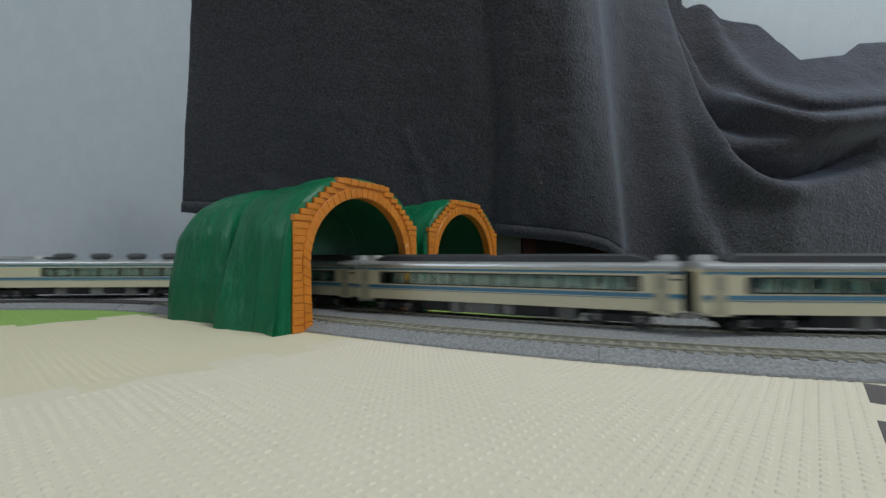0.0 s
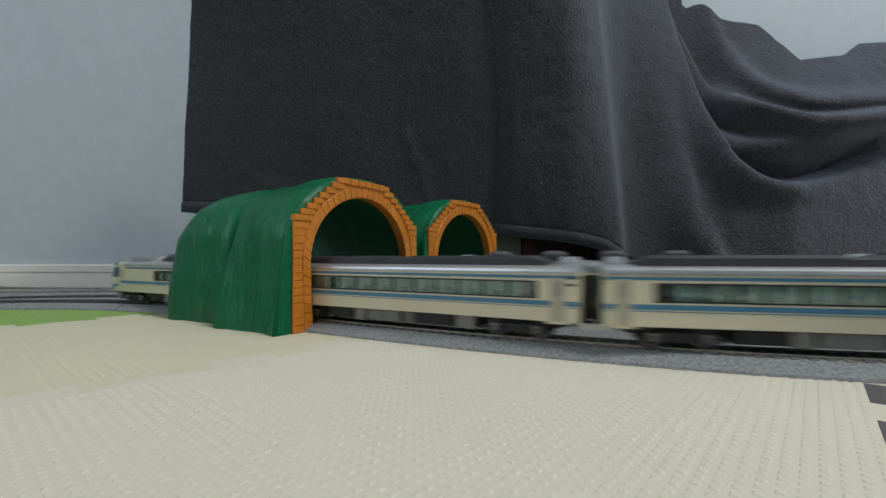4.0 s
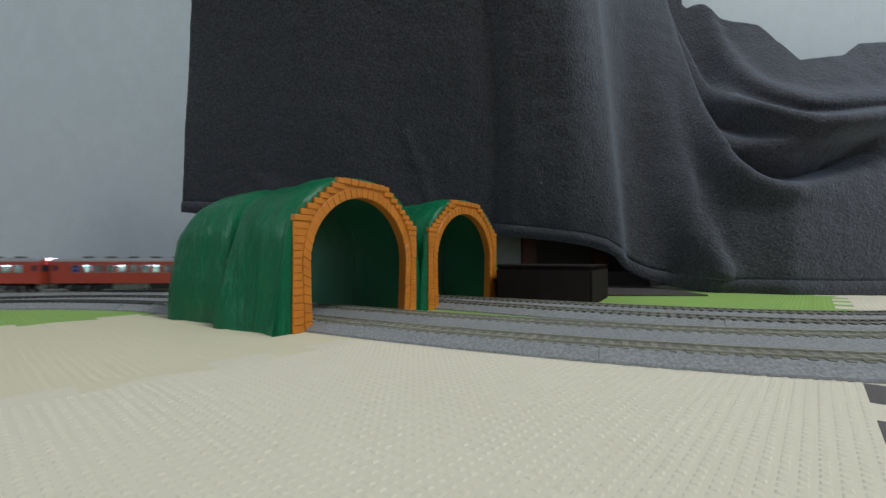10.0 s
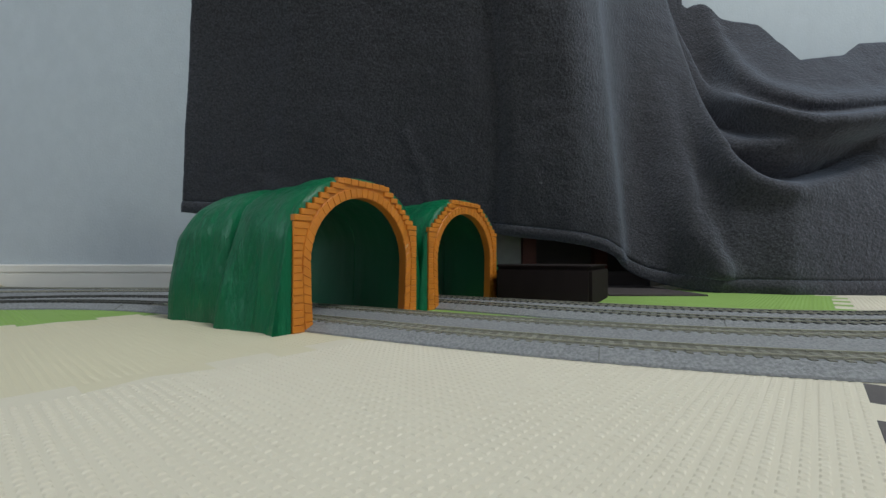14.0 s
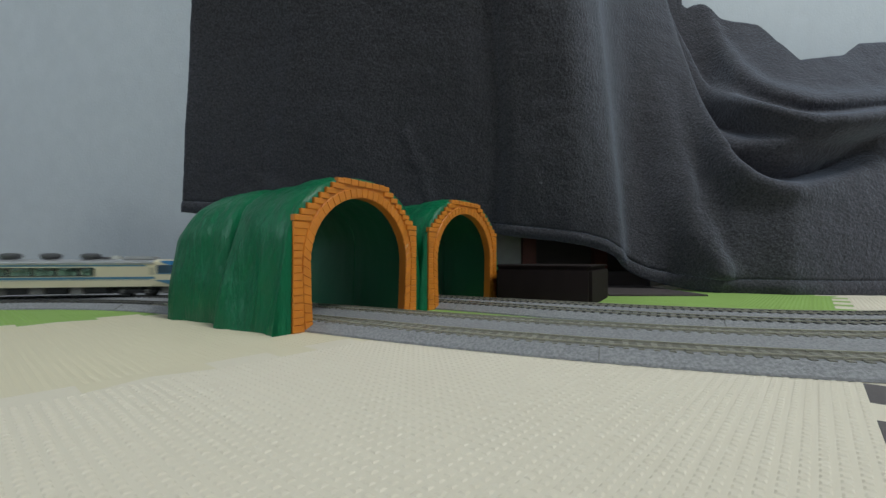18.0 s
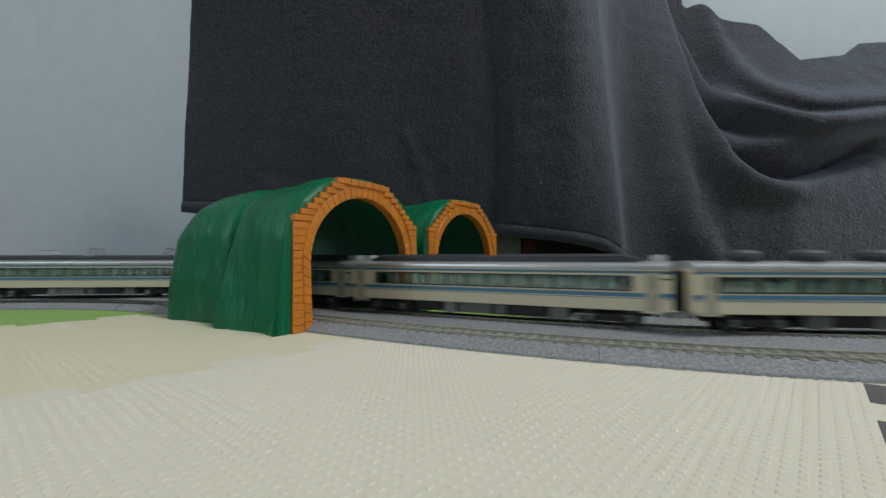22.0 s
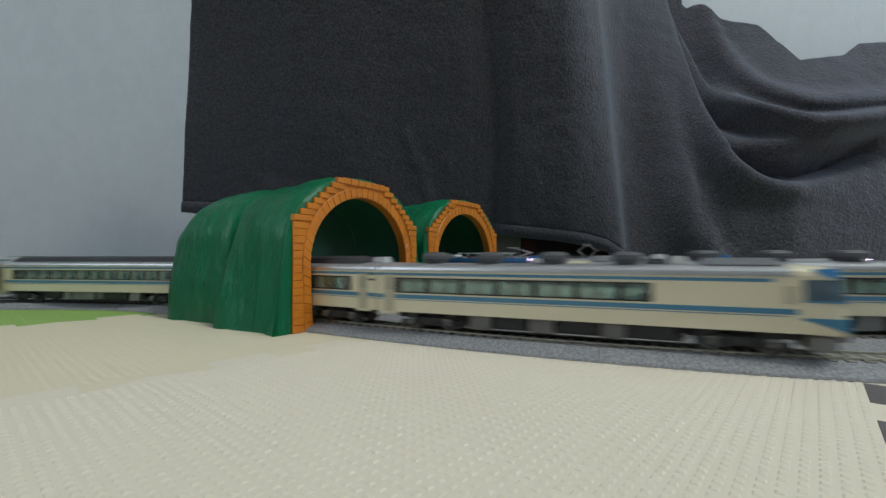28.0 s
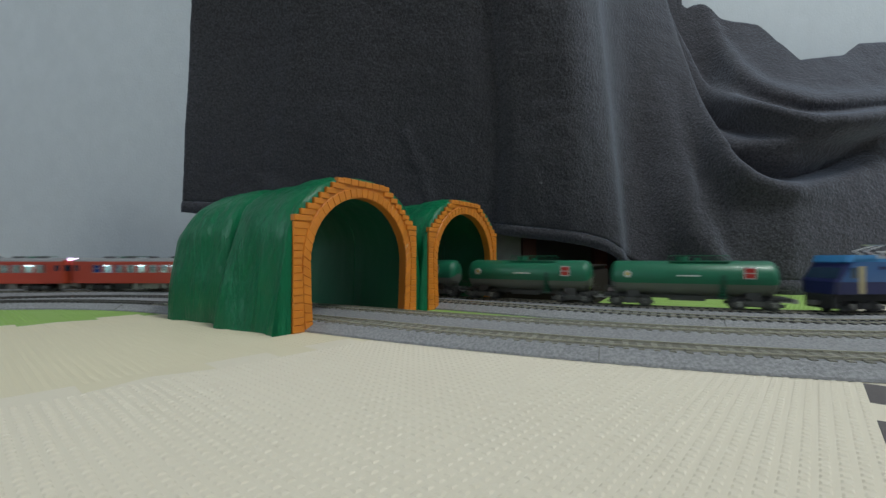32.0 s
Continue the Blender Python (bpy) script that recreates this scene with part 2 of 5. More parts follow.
def mat_point(i, j):
    """The plan point of lattice place (i, j), in tiles."""
    c, s = math.cos(MAT_TURN), math.sin(MAT_TURN)
    return (MAT_AT[0] + TILE * (c * i - s * j), MAT_AT[1] + TILE * (s * i + c * j))


def teeth(i0, j0, i1, j1, phase):
    """The jigsaw edge from one corner of a tile to the next."""
    n, out = 9, []
    a, b = np.array((i0, j0), float), np.array((i1, j1), float)
    d = b - a
    side = np.array((-d[1], d[0]))
    for k in range(n):
        up = 0.032 if (k + phase) % 2 else -0.032
        u0, u1 = k / n, (k + 1) / n
        flare = 0.010 if (k + phase) % 2 else -0.010
        if k > 0:
            out.append(a + d * (u0 - flare) + side * up)
        else:
            out.append(a)
        if k < n - 1:
            out.append(a + d * (u1 + flare) + side * up)
    return out


def mat_tile(i, j, mat, label, rows=1):
    left, right = (1 if i == 0 else 0), (1 if i == -1 else 0)
    top = j + rows
    pts = teeth(i, j, i + 1, j, 0)
    for r in range(rows):
        pts += teeth(i + 1, j + r, i + 1, j + r + 1, right)
    pts += [np.array((i + 1, top), float)] + teeth(i, top, i + 1, top, 0)[1:][::-1]
    for r in range(rows)[::-1]:
        pts += [np.array((i, j + r + 1), float)] + teeth(i, j + r, i, j + r + 1, left)[1:][::-1]
    bm = bmesh.new()
    centre = np.array((i + 0.5, j + rows / 2))
    rings = []
    for z, inset in ((-0.0145, 0.0004), (-0.0004, 0.0003), (0.0, 0.0008)):
        rings.append([(*mat_point(*(p + (centre - p) * inset)), z) for p in pts])
    loft(bm, rings)
    ob = part("foam_mat_tile", bm, mat)
    return tagged(ob, label, "foam mat", group="foam mat tiles", kind="structure")


def mat_bumps(i, j, mat, parent, n, rows=1):
    """Rows of low studs on a tile, one joined sheet."""
    verts, faces = [], []
    r = 0.36 / n
    for a in range(n):
        for b in range(n * rows):
            u, v = i + (a + 0.5) / n, j + (b + 0.5) / n
            if not (0.036 < u - i < 0.964 and 0.036 < v - j < rows - 0.036):
                continue
            k = len(verts)
            for size, z in ((1.0, -0.0001), (0.45, 0.00034 if mat is CREAM_MAT else 0.00020)):
                for du, dv in ((-r, -r), (r, -r), (r, r), (-r, r)):
                    verts.append((*mat_point(u + du * size, v + dv * size), z))
            for q in range(4):
                faces.append((k + q, k + (q + 1) % 4, k + 4 + (q + 1) % 4, k + 4 + q))
            faces.append((k + 4, k + 5, k + 6, k + 7))
    me = bpy.data.meshes.new("studs")
    me.from_pydata(verts, [], faces)
    me.materials.append(mat)
    ob = new("studs", me)
    ob.parent = parent
    tagged(ob, kind="stuff")


def mat():
    for i in range(-6, 5):
        for j in range(-7, 5):
            x, y = mat_point(i + 0.5, j + 0.5)
            if not (-1.75 < x < 1.70 and -1.6 < y < 0.86):
                continue
            m, lab = (CREAM_MAT, "cream studded foam jigsaw mat tile") if i >= -1 else (BEIGE_MAT, "warm beige studded foam jigsaw mat tile")
            if (j >= 2 and i < -1) or (j >= 1 and i < -2) or (j >= 0 and i < -3):
                continue
            if (i, j) in GREEN_TILES:
                m, lab = GREEN_MAT, "grass-green studded foam jigsaw mat tile"
            if (i, j) in DARK_TILES:
                m, lab = BROWN_MAT, "dark brown foam jigsaw mat tile"
            long = 3 if i in (-1, -2) and j == -2 else 1
            if i in (-1, -2) and j in (-1, 0):
                continue
            ob = mat_tile(i, j, m, lab, long)
            near = long > 1 or (math.hypot(x, y) < 0.95 and y > -0.05)
            if near:
                mat_bumps(i, j, m, ob, 64, long)


GREEN_TILES = {(-3, 0), (-3, -1), (-4, 0), (-2, 1), (-1, 1), (-1, 2)}
DARK_TILES = {(0, -1), (0, 0)}
mat()


# ---- tracks ----
def sweep(line, prof):
    """Profile points (across, up) carried along a closed plan line."""
    d = np.roll(line, -1, 0) - np.roll(line, 1, 0)
    d /= np.linalg.norm(d, axis=1)[:, None]
    nrm = np.stack([d[:, 1], -d[:, 0]], 1)
    verts, faces = [], []
    n, m = len(line), len(prof)
    for p, q in zip(line, nrm):
        verts += [(p[0] + q[0] * a, p[1] + q[1] * a, z) for a, z in prof]
    for i in range(n):
        j = (i + 1) % n
        for a in range(m - 1):
            faces.append((i * m + a, i * m + a + 1, j * m + a + 1, j * m + a))
    return verts, faces


def sheet(name, verts, faces, mat, parent=None):
    me = bpy.data.meshes.new(name)
    me.from_pydata(verts, [], faces)
    me.materials.append(mat)
    ob = new(name, me)
    if parent:
        ob.parent = parent
    return ob


BED = [(-0.0262, 0.0003), (-0.0256, 0.0016), (-0.0152, 0.0066), (-0.0110, 0.0066), (-0.0104, 0.0068), (0.0104, 0.0068), (0.0110, 0.0066), (0.0152, 0.0066), (0.0256, 0.0016), (0.0262, 0.0003)]

FOOT = {1: 0.0, 2: 0.0175, 3: 0.0, 4: 0.0}


def track(k):
    tr = TRACKS[k]
    n = int(tr.lap / 0.008)
    line = np.array([tr.at(s) for s in np.arange(n) * tr.lap / n])
    top = thing("railway_track", "grey-ballasted model railway track with dark sleepers", "railway track", "four parallel tracks", "structure")
    v, f = sweep(line, BED[:-2] + [(a + FOOT[k], z) for a, z in BED[-2:]])
    sheet("ballast", v, f, BALLAST, top)
    g = 0.0086
    for side in (-1, 1):
        prof = [(side * g - 0.0013, 0.0062), (side * g - 0.0013, 0.0065), (side * g - 0.0003, 0.0067), (side * g - 0.0006, RAIL_Z - 0.0006), (side * g - 0.0006, RAIL_Z), (side * g + 0.0006, RAIL_Z),
                (side * g + 0.0006, RAIL_Z - 0.0006), (side * g + 0.0003, 0.0067), (side * g + 0.0013, 0.0065), (side * g + 0.0013, 0.0062)]
        v, f = sweep(line, prof)
        m = len(prof)
        if k > 2:
            sheet("rail", v, f, RAIL, top)
            continue
        # left-end rails get the copy with shade painted into its colour
        here = [(i * tr.lap / n + 0.9) % tr.lap < 0.55 for i in range(n)]
        sheet("rail", v, [q for q in f if not here[q[0] // m]], RAIL, top)
        sheet("rail", v, [q for q in f if here[q[0] // m]], RAIL_SHADED, top)["label"] = "rail coloured darker for the shaded left end"
    if k < 3:
        v, f = sweep(line, [(-0.0076, 0.0062), (-0.0074, 0.0070), (0.0074, 0.0070), (0.0076, 0.0062)])
        sheet("track_centre", v, f, TRACK_CENTRE, top)["label"] = "olive-brown bed between the rails"
    # sleepers: the run in view as pieces of their own, the rest joined
    bm = box_bm(-0.0016, 0.0016, -0.0142, 0.0142, 0.0052, 0.0072)
    for side in (-1, 1):
        box(bm, -0.0014, 0.0014, side * g - 0.0022, side * g + 0.0022, 0.0072, 0.0076)
    kind = SLEEPER_TAN if k < 3 else SLEEPER
    dull = part("sleeper", bm.copy(), SLEEPER, top) if k < 3 else None
    first = part("sleeper", bm, kind, top)
    pitch = 0.0078
    count = int(tr.lap / pitch)
    rest_v, rest_f = [], []
    made = 0
    for i in range(count):
        s = -0.95 + i * tr.lap / count
        m = tr.car_pose(s, 0.004)
        m.translation.z = 0
        if -0.62 < s < 0.52 and made < 150:
            # left-end sleepers take the dark colour to go with the shaded rails
            if k < 3 and s < -0.36:
                ob = dull if not made else same("sleeper", dull, top)
            else:
                ob = first if first.matrix_basis == Matrix() else same("sleeper", first, top)
            ob.matrix_basis = m
            made += 1
        else:
            kk = len(rest_v)
            rest_v += [tuple(m @ Vector(p)) for p in ((-0.0016, -0.0142, 0.0072), (0.0016, -0.0142, 0.0072), (0.0016, 0.0142, 0.0072), (-0.0016, 0.0142, 0.0072),
                                                      (-0.0016, -0.0142, 0.0052), (0.0016, -0.0142, 0.0052), (0.0016, 0.0142, 0.0052), (-0.0016, 0.0142, 0.0052))]
            rest_f += [tuple(kk + q for q in qq) for qq in ((0, 1, 2, 3), (4, 5, 1, 0), (5, 6, 2, 1), (6, 7, 3, 2), (7, 4, 0, 3))]
    tagged(sheet("far_sleepers", rest_v, rest_f, kind, top), kind="stuff")
    # joints between the bed's sections
    bm = bmesh.new()
    loft(bm, [[(x, a * 1.012, z + 0.0004 if z > 0.001 else z) for a, z in BED] + [(x, 0, 0.0002)] for x in (-0.00025, 0.00025)])
    joint = part("bed_joint", bm, UNDER_GREY, top)
    for q, s in enumerate(JOINTS[k]):
        ob = joint if q == 0 else same("bed_joint", joint, top)
        m = tr.car_pose(s, 0.004)
        m.translation.z = 0
        ob.matrix_basis = m


JOINTS = {1: (0.106, 0.355, -0.152, -0.40), 2: (0.145, 0.391, -0.101, -0.35), 3: (0.276, 0.031, -0.19), 4: (0.24, 0.0, -0.25, 0.48)}
for k in TRACKS:
    track(k)


# ---- tunnels ----
def arch(w, rise, n):
    """Half-width w, springing height and crown of an arch, foot to foot."""
    spring, crown = rise
    pts = [(-w * 0.955, 0.0), (-w * 0.985, spring * 0.5)]
    pts += [(-w * math.cos(a), spring + (crown - spring) * math.sin(a)) for a in (math.pi * i / n for i in range(n + 1))]
    return pts + [(w * 0.985, spring * 0.5), (w * 0.955, 0.0)]


TUNNEL_W, TUNNEL_LONG = 0.0775, 0.178


def spread(line, n):
    """n points at even steps along a line."""
    p = np.array(line)
    s = np.concatenate([[0], np.cumsum(np.hypot(*np.diff(p, axis=0).T))])
    t = np.linspace(0, s[-1], n)
    return list(zip(np.interp(t, s, p[:, 0]), np.interp(t, s, p[:, 1])))


def tunnel():
    top = thing("toy_tunnel", "green plastic toy tunnel with orange brick portal standing over two tracks", "toy tunnel", "tunnels")
    w, long = TUNNEL_W, TUNNEL_LONG
    # local: x out of the portal, y across, z up; the portal's face at x = 0
    steps, shoulder, crown, flat = 8, 0.0868, 0.1270, 0.0270
    run, rise = (w - flat) / steps, (crown - shoulder) / steps
    outer = [(-w, 0.0), (-w, shoulder)]
    for i in range(steps):
        outer += [(-w + run * (i + 1), shoulder + rise * i), (-w + run * (i + 1), shoulder + rise * (i + 1))]
    outer += [(-y, z) for y, z in outer[::-1]]
    inner = arch(0.0605, (0.055, 0.1125), 28)
    n = 160
    a, b = spread(outer, n), spread(inner, n)
    bm = bmesh.new()
    d = 0.0085
    va = [bm.verts.new((0, y, z)) for y, z in a]
    vb = [bm.verts.new((0, y, z)) for y, z in b]
    vc = [bm.verts.new((-d, y * 1.01, z)) for y, z in b]
    vd = [bm.verts.new((-0.0022, y, z)) for y, z in a]
    for r0, r1 in ((va, vb), (vb, vc), (vc, vd), (vd, va)):
        for i in range(n - 1):
            bm.faces.new((r0[i], r0[i + 1], r1[i + 1], r1[i]))
    for i in (0, n - 1):
        bm.faces.new((va[i], vb[i], vc[i], vd[i]))
    bmesh.ops.recalc_face_normals(bm, faces=bm.faces)
    portal = part("portal", bm, ORANGE, top, "orange plastic brick portal")

    def brick(pts, x0=-0.0003, x1=0.0009, gap=0.00013):
        """One raised block on the portal's face, its corners in order."""
        bb = bmesh.new()
        cx, cz = sum(p[0] for p in pts) / 4, sum(p[1] for p in pts) / 4

        def inset(p, g):
            v = Vector((cx - p[0], cz - p[1]))
            return (p[0] + math.copysign(min(g, abs(v.x)), v.x), p[1] + math.copysign(min(g, abs(v.y)), v.y))
        p1, p2 = [inset(p, gap) for p in pts], [inset(p, gap + 0.0005) for p in pts]
        loft(bb, [[(x0, y, z) for y, z in p1], [(x1 - 0.0006, y, z) for y, z in p1], [(x1, y, z) for y, z in p2]])
        part("brick", bb, ORANGE, portal)

    # the ring of arch blocks runs down both jambs; beside it one brick a course
    ring_in, ring_out = spread(arch(0.0606, (0.055, 0.1126), 60), 44), spread(arch(0.0690, (0.055, 0.1212), 60), 44)
    for i in range(43):
        brick([ring_in[i], ring_in[i + 1], ring_out[i + 1], ring_out[i]], x1=0.0010, gap=0.00010)

    def ring_y(z):
        """Outer half-width of the arch ring at the height z."""
        if z < 0.055:
            return 0.069 * (0.955 + 0.045 * min(1, z / 0.055))
        q = (z - 0.055) / 0.0662
        return 0.069 * math.sqrt(max(0.0, 1 - q * q))
    courses = 15
    for side in (-1, 1):
        for i in range(courses):
            z0, z1 = shoulder * i / courses, shoulder * (i + 1) / courses
            y0 = max(ring_y(z0), ring_y(z1)) + 0.0003
            brick([(side * y0, z0), (side * (w + 0.0006), z0), (side * (w + 0.0006), z1), (side * y0, z1)], x1=0.0013)
        for i in range(steps):
            y1, z0, z1 = w - run * i, shoulder + rise * i, shoulder + rise * (i + 1)
            y0 = max(ring_y(z0) + 0.0002, flat - 0.001)
            if y1 - y0 > 0.017:
                ym = y0 + (y1 - y0) * 0.45
                brick([(side * y0, z0), (side * ym, z0), (side * ym, z1), (side * y0, z1)])
                y0 = ym
            brick([(side * y0, z0 + 0.0002), (side * (y1 + 0.0002), z0 + 0.0002), (side * (y1 + 0.0002), z1 + 0.0004), (side * y0, z1 + 0.0004)], x0=-0.0030, x1=0.0018, gap=0.0002)
    for i in range(6):
        y0, y1 = -flat + i * flat / 3, -flat + (i + 1) * flat / 3
        brick([(y0, 0.1222), (y1, 0.1222), (y1, crown + 0.0012), (y0, crown + 0.0012)], x0=-0.0030, x1=0.0018, gap=0.0002)
    # two hill-shaped shells behind the portal, flared at the foot, with a groove between
    n = 72
    for k, (xa, xb) in enumerate(((-0.0012, -0.0840), (-0.0848, -long))):
        bm = bmesh.new()
        rings_out, rings_in = [], []
        steps_x = 20
        for i in range(steps_x + 1):
            u = i / steps_x
            x = xa + (xb - xa) * u
            ro, ri = [], []
            for y, z in spread(arch(w * 1.012, (0.076, 0.1300), 30), n):
                low = max(0.0, 1 - z / 0.088)
                e = 1 + 0.040 * (noise.noise((x * 22, y * 24, z * 14 + 7)) + 0.6 * noise.noise((x * 60, y * 50, z * 18)) + 0.45 * noise.noise((x * 120, y * 90, z * 26)))
                edge = abs(2 * u - 1)
                e -= 0.075 * edge ** 10 * (1 if (k == 1) == (u < 0.5) else 0.35)
                e -= 0.07 * k * u ** 6
                flare = 1 + (0.30 - 0.10 * math.sin(math.pi * min(1, 0.15 + u)) - 0.11 * k) * low ** 1.1 + 0.07 * k * u * min(1, max(0, (0.11 - z) / 0.03))
                if k == 0:
                    e = 1 + (e - 1) * min(1.0, u / 0.15)
                ro.append((x, y * e * flare, z * (0.45 + 0.55 * e)))
            for y, z in spread(arch(w * 0.93, (0.072, 0.121), 30), n):
                ridge = 1 - (0.010 if i % 7 == 3 else 0.0)
                ri.append((x, y * ridge, z * ridge))
            rings_out.append(ro)
            rings_in.append(ri)
        loft(bm, rings_out, closed=False, caps=False)
        for ends in (0, -1):
            loft(bm, [rings_out[ends], rings_in[ends]], closed=False, caps=False)
        bmesh.ops.remove_doubles(bm, verts=bm.verts, dist=0.00005)
        bmesh.ops.recalc_face_normals(bm, faces=bm.faces)
        hill = part("hill_shell", bm, TUNNEL_GREEN, top, "crinkled green plastic hillside", smooth=True)
        # inner skin in the darkened green that carries the shade inside
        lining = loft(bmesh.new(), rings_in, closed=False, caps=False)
        part("lining", lining, TUNNEL_INSIDE, hill, "smooth inside of the shell, its green darkened for shade", smooth=True)
    return top


near_tunnel = tunnel()
near_tunnel.matrix_basis = pose(-0.0722, 0.3935, 0.0, 0, 0, -33.5)
copy_thing(near_tunnel, pose(0.0287, 0.5375, 0.0, 0, 0, -35.5))


# ---- blanket hung over furniture ----
HANG = [(-0.535, 0.848), (0.08, 0.842), (0.20, 0.836), (0.329, 0.83), (0.369, 0.81), (0.46, 0.75), (0.575, 0.71), (0.722, 0.70), (1.3, 0.71)]
HEM = [(-0.52, 0.15), (-0.093, 0.13), (0.097, 0.107), (0.144, 0.1), (0.215, 0.093), (0.275, 0.083), (0.311, 0.069), (0.333, 0.052), (0.35, 0.035), (0.373, 0.021), (0.409, 0.009), (0.455, 0.001), (1.3, 0.0005)]
TOP = [(-0.535, 0.72), (0.375, 0.74), (0.405, 0.70), (0.418, 0.64), (0.428, 0.575), (0.438, 0.512), (0.484, 0.471), (0.535, 0.453), (0.561, 0.42), (0.593, 0.385), (0.663, 0.392), (0.689, 0.411), (0.722, 0.412), (0.844, 0.405), (1.3, 0.40)]
# folds: a line of places (across, up), how far it stands out, its width to the near-left side and to the far-right side
FOLDS = (
    (((0.273, 0.673), (0.284, 0.545), (0.294, 0.438), (0.307, 0.31), (0.317, 0.193), (0.325, 0.107), (0.328, 0.065)), 0.024, 0.05, 0.015),
    (((0.339, 0.667), (0.351, 0.537), (0.363, 0.45), (0.379, 0.363), (0.399, 0.277), (0.412, 0.185), (0.427, 0.114), (0.459, 0.035)), 0.036, 0.032, 0.030),
    (((0.364, 0.73), (0.384, 0.518), (0.399, 0.452), (0.415, 0.388), (0.44, 0.304), (0.467, 0.241), (0.505, 0.2), (0.547, 0.176), (0.608, 0.176), (0.666, 0.205)), 0.038, 0.03, 0.012, True),
    (((0.403, 0.564), (0.417, 0.485), (0.436, 0.43), (0.459, 0.36), (0.478, 0.329), (0.513, 0.304), (0.548, 0.287), (0.588, 0.269), (0.681, 0.276), (0.971, 0.316)), 0.048, 0.018, 0.013),
    (((0.449, 0.493), (0.47, 0.426), (0.502, 0.372), (0.54, 0.335), (0.593, 0.312), (0.663, 0.311), (0.722, 0.315), (1.036, 0.352)), 0.018, 0.01, 0.018),
    (((0.48, 0.248), (0.523, 0.256), (0.576, 0.249), (0.629, 0.259), (0.681, 0.271), (0.752, 0.29)), 0.018, 0.014, 0.022, True),
    (((0.389, 0.705), (0.406, 0.572), (0.419, 0.504), (0.439, 0.442), (0.457, 0.381), (0.478, 0.322), (0.506, 0.285), (0.553, 0.264), (0.611, 0.267)), -0.052, 0.020, 0.016, True),
    (((0.475, 0.249), (0.504, 0.221), (0.542, 0.199), (0.593, 0.189), (0.655, 0.207), (0.715, 0.241)), -0.044, 0.012, 0.022, True),
    (((0.093, 0.674), (0.1, 0.497), (0.108, 0.386), (0.111, 0.253), (0.102, 0.12)), -0.013, 0.03, 0.018),
    (((0.235, 0.6), (0.245, 0.3), (0.25, 0.1)), 0.006, 0.030, 0.030),
    (((-0.30, 0.6), (-0.31, 0.3), (-0.32, 0.1)), 0.004, 0.030, 0.030),
    (((-0.075, 0.30), (-0.02, 0.16)), 0.003, 0.012, 0.012),
    (((-0.16, 0.6), (-0.15, 0.1)), 0.003, 0.05, 0.05),
)


def fold_push(px, pz, line, out, wa, wb, ends=False):
    """How far a fold pushes the cloth out at the places (px, pz)."""
    # the fold's line, its corners rounded
    p = np.array(line)
    s = np.concatenate([[0], np.cumsum(np.hypot(*np.diff(p, axis=0).T))])
    t = np.linspace(0, s[-1], 61)
    k = np.hanning(13) / np.hanning(13).sum()
    p = np.stack([np.convolve(np.pad(np.interp(t, s, p[:, c]), 6, mode="reflect", reflect_type="odd"), k, "valid") for c in (0, 1)], 1)[::2]
    best = np.full(px.shape, 9.0)
    sign = np.ones(px.shape)
    along = np.zeros(px.shape)
    for q, (a, b) in enumerate(zip(p, p[1:])):
        d = b - a
        t = np.clip(((px - a[0]) * d[0] + (pz - a[1]) * d[1]) / (d @ d), 0, 1)
        ex, ez = px - a[0] - t * d[0], pz - a[1] - t * d[1]
        r = np.hypot(ex, ez)
        hit = r < best
        best = np.where(hit, r, best)
        along = np.where(hit, (q + t) / (len(p) - 1), along)
        sign = np.where(hit, np.sign(ex * -d[1] + ez * d[0]), sign)
    w = np.where(sign > 0, wb, wa)
    fade = np.clip(np.minimum(along, 1 - along) / 0.25, 0, 1) if ends else 1.0
    return out * fade * np.exp(-(best / w) ** 2)


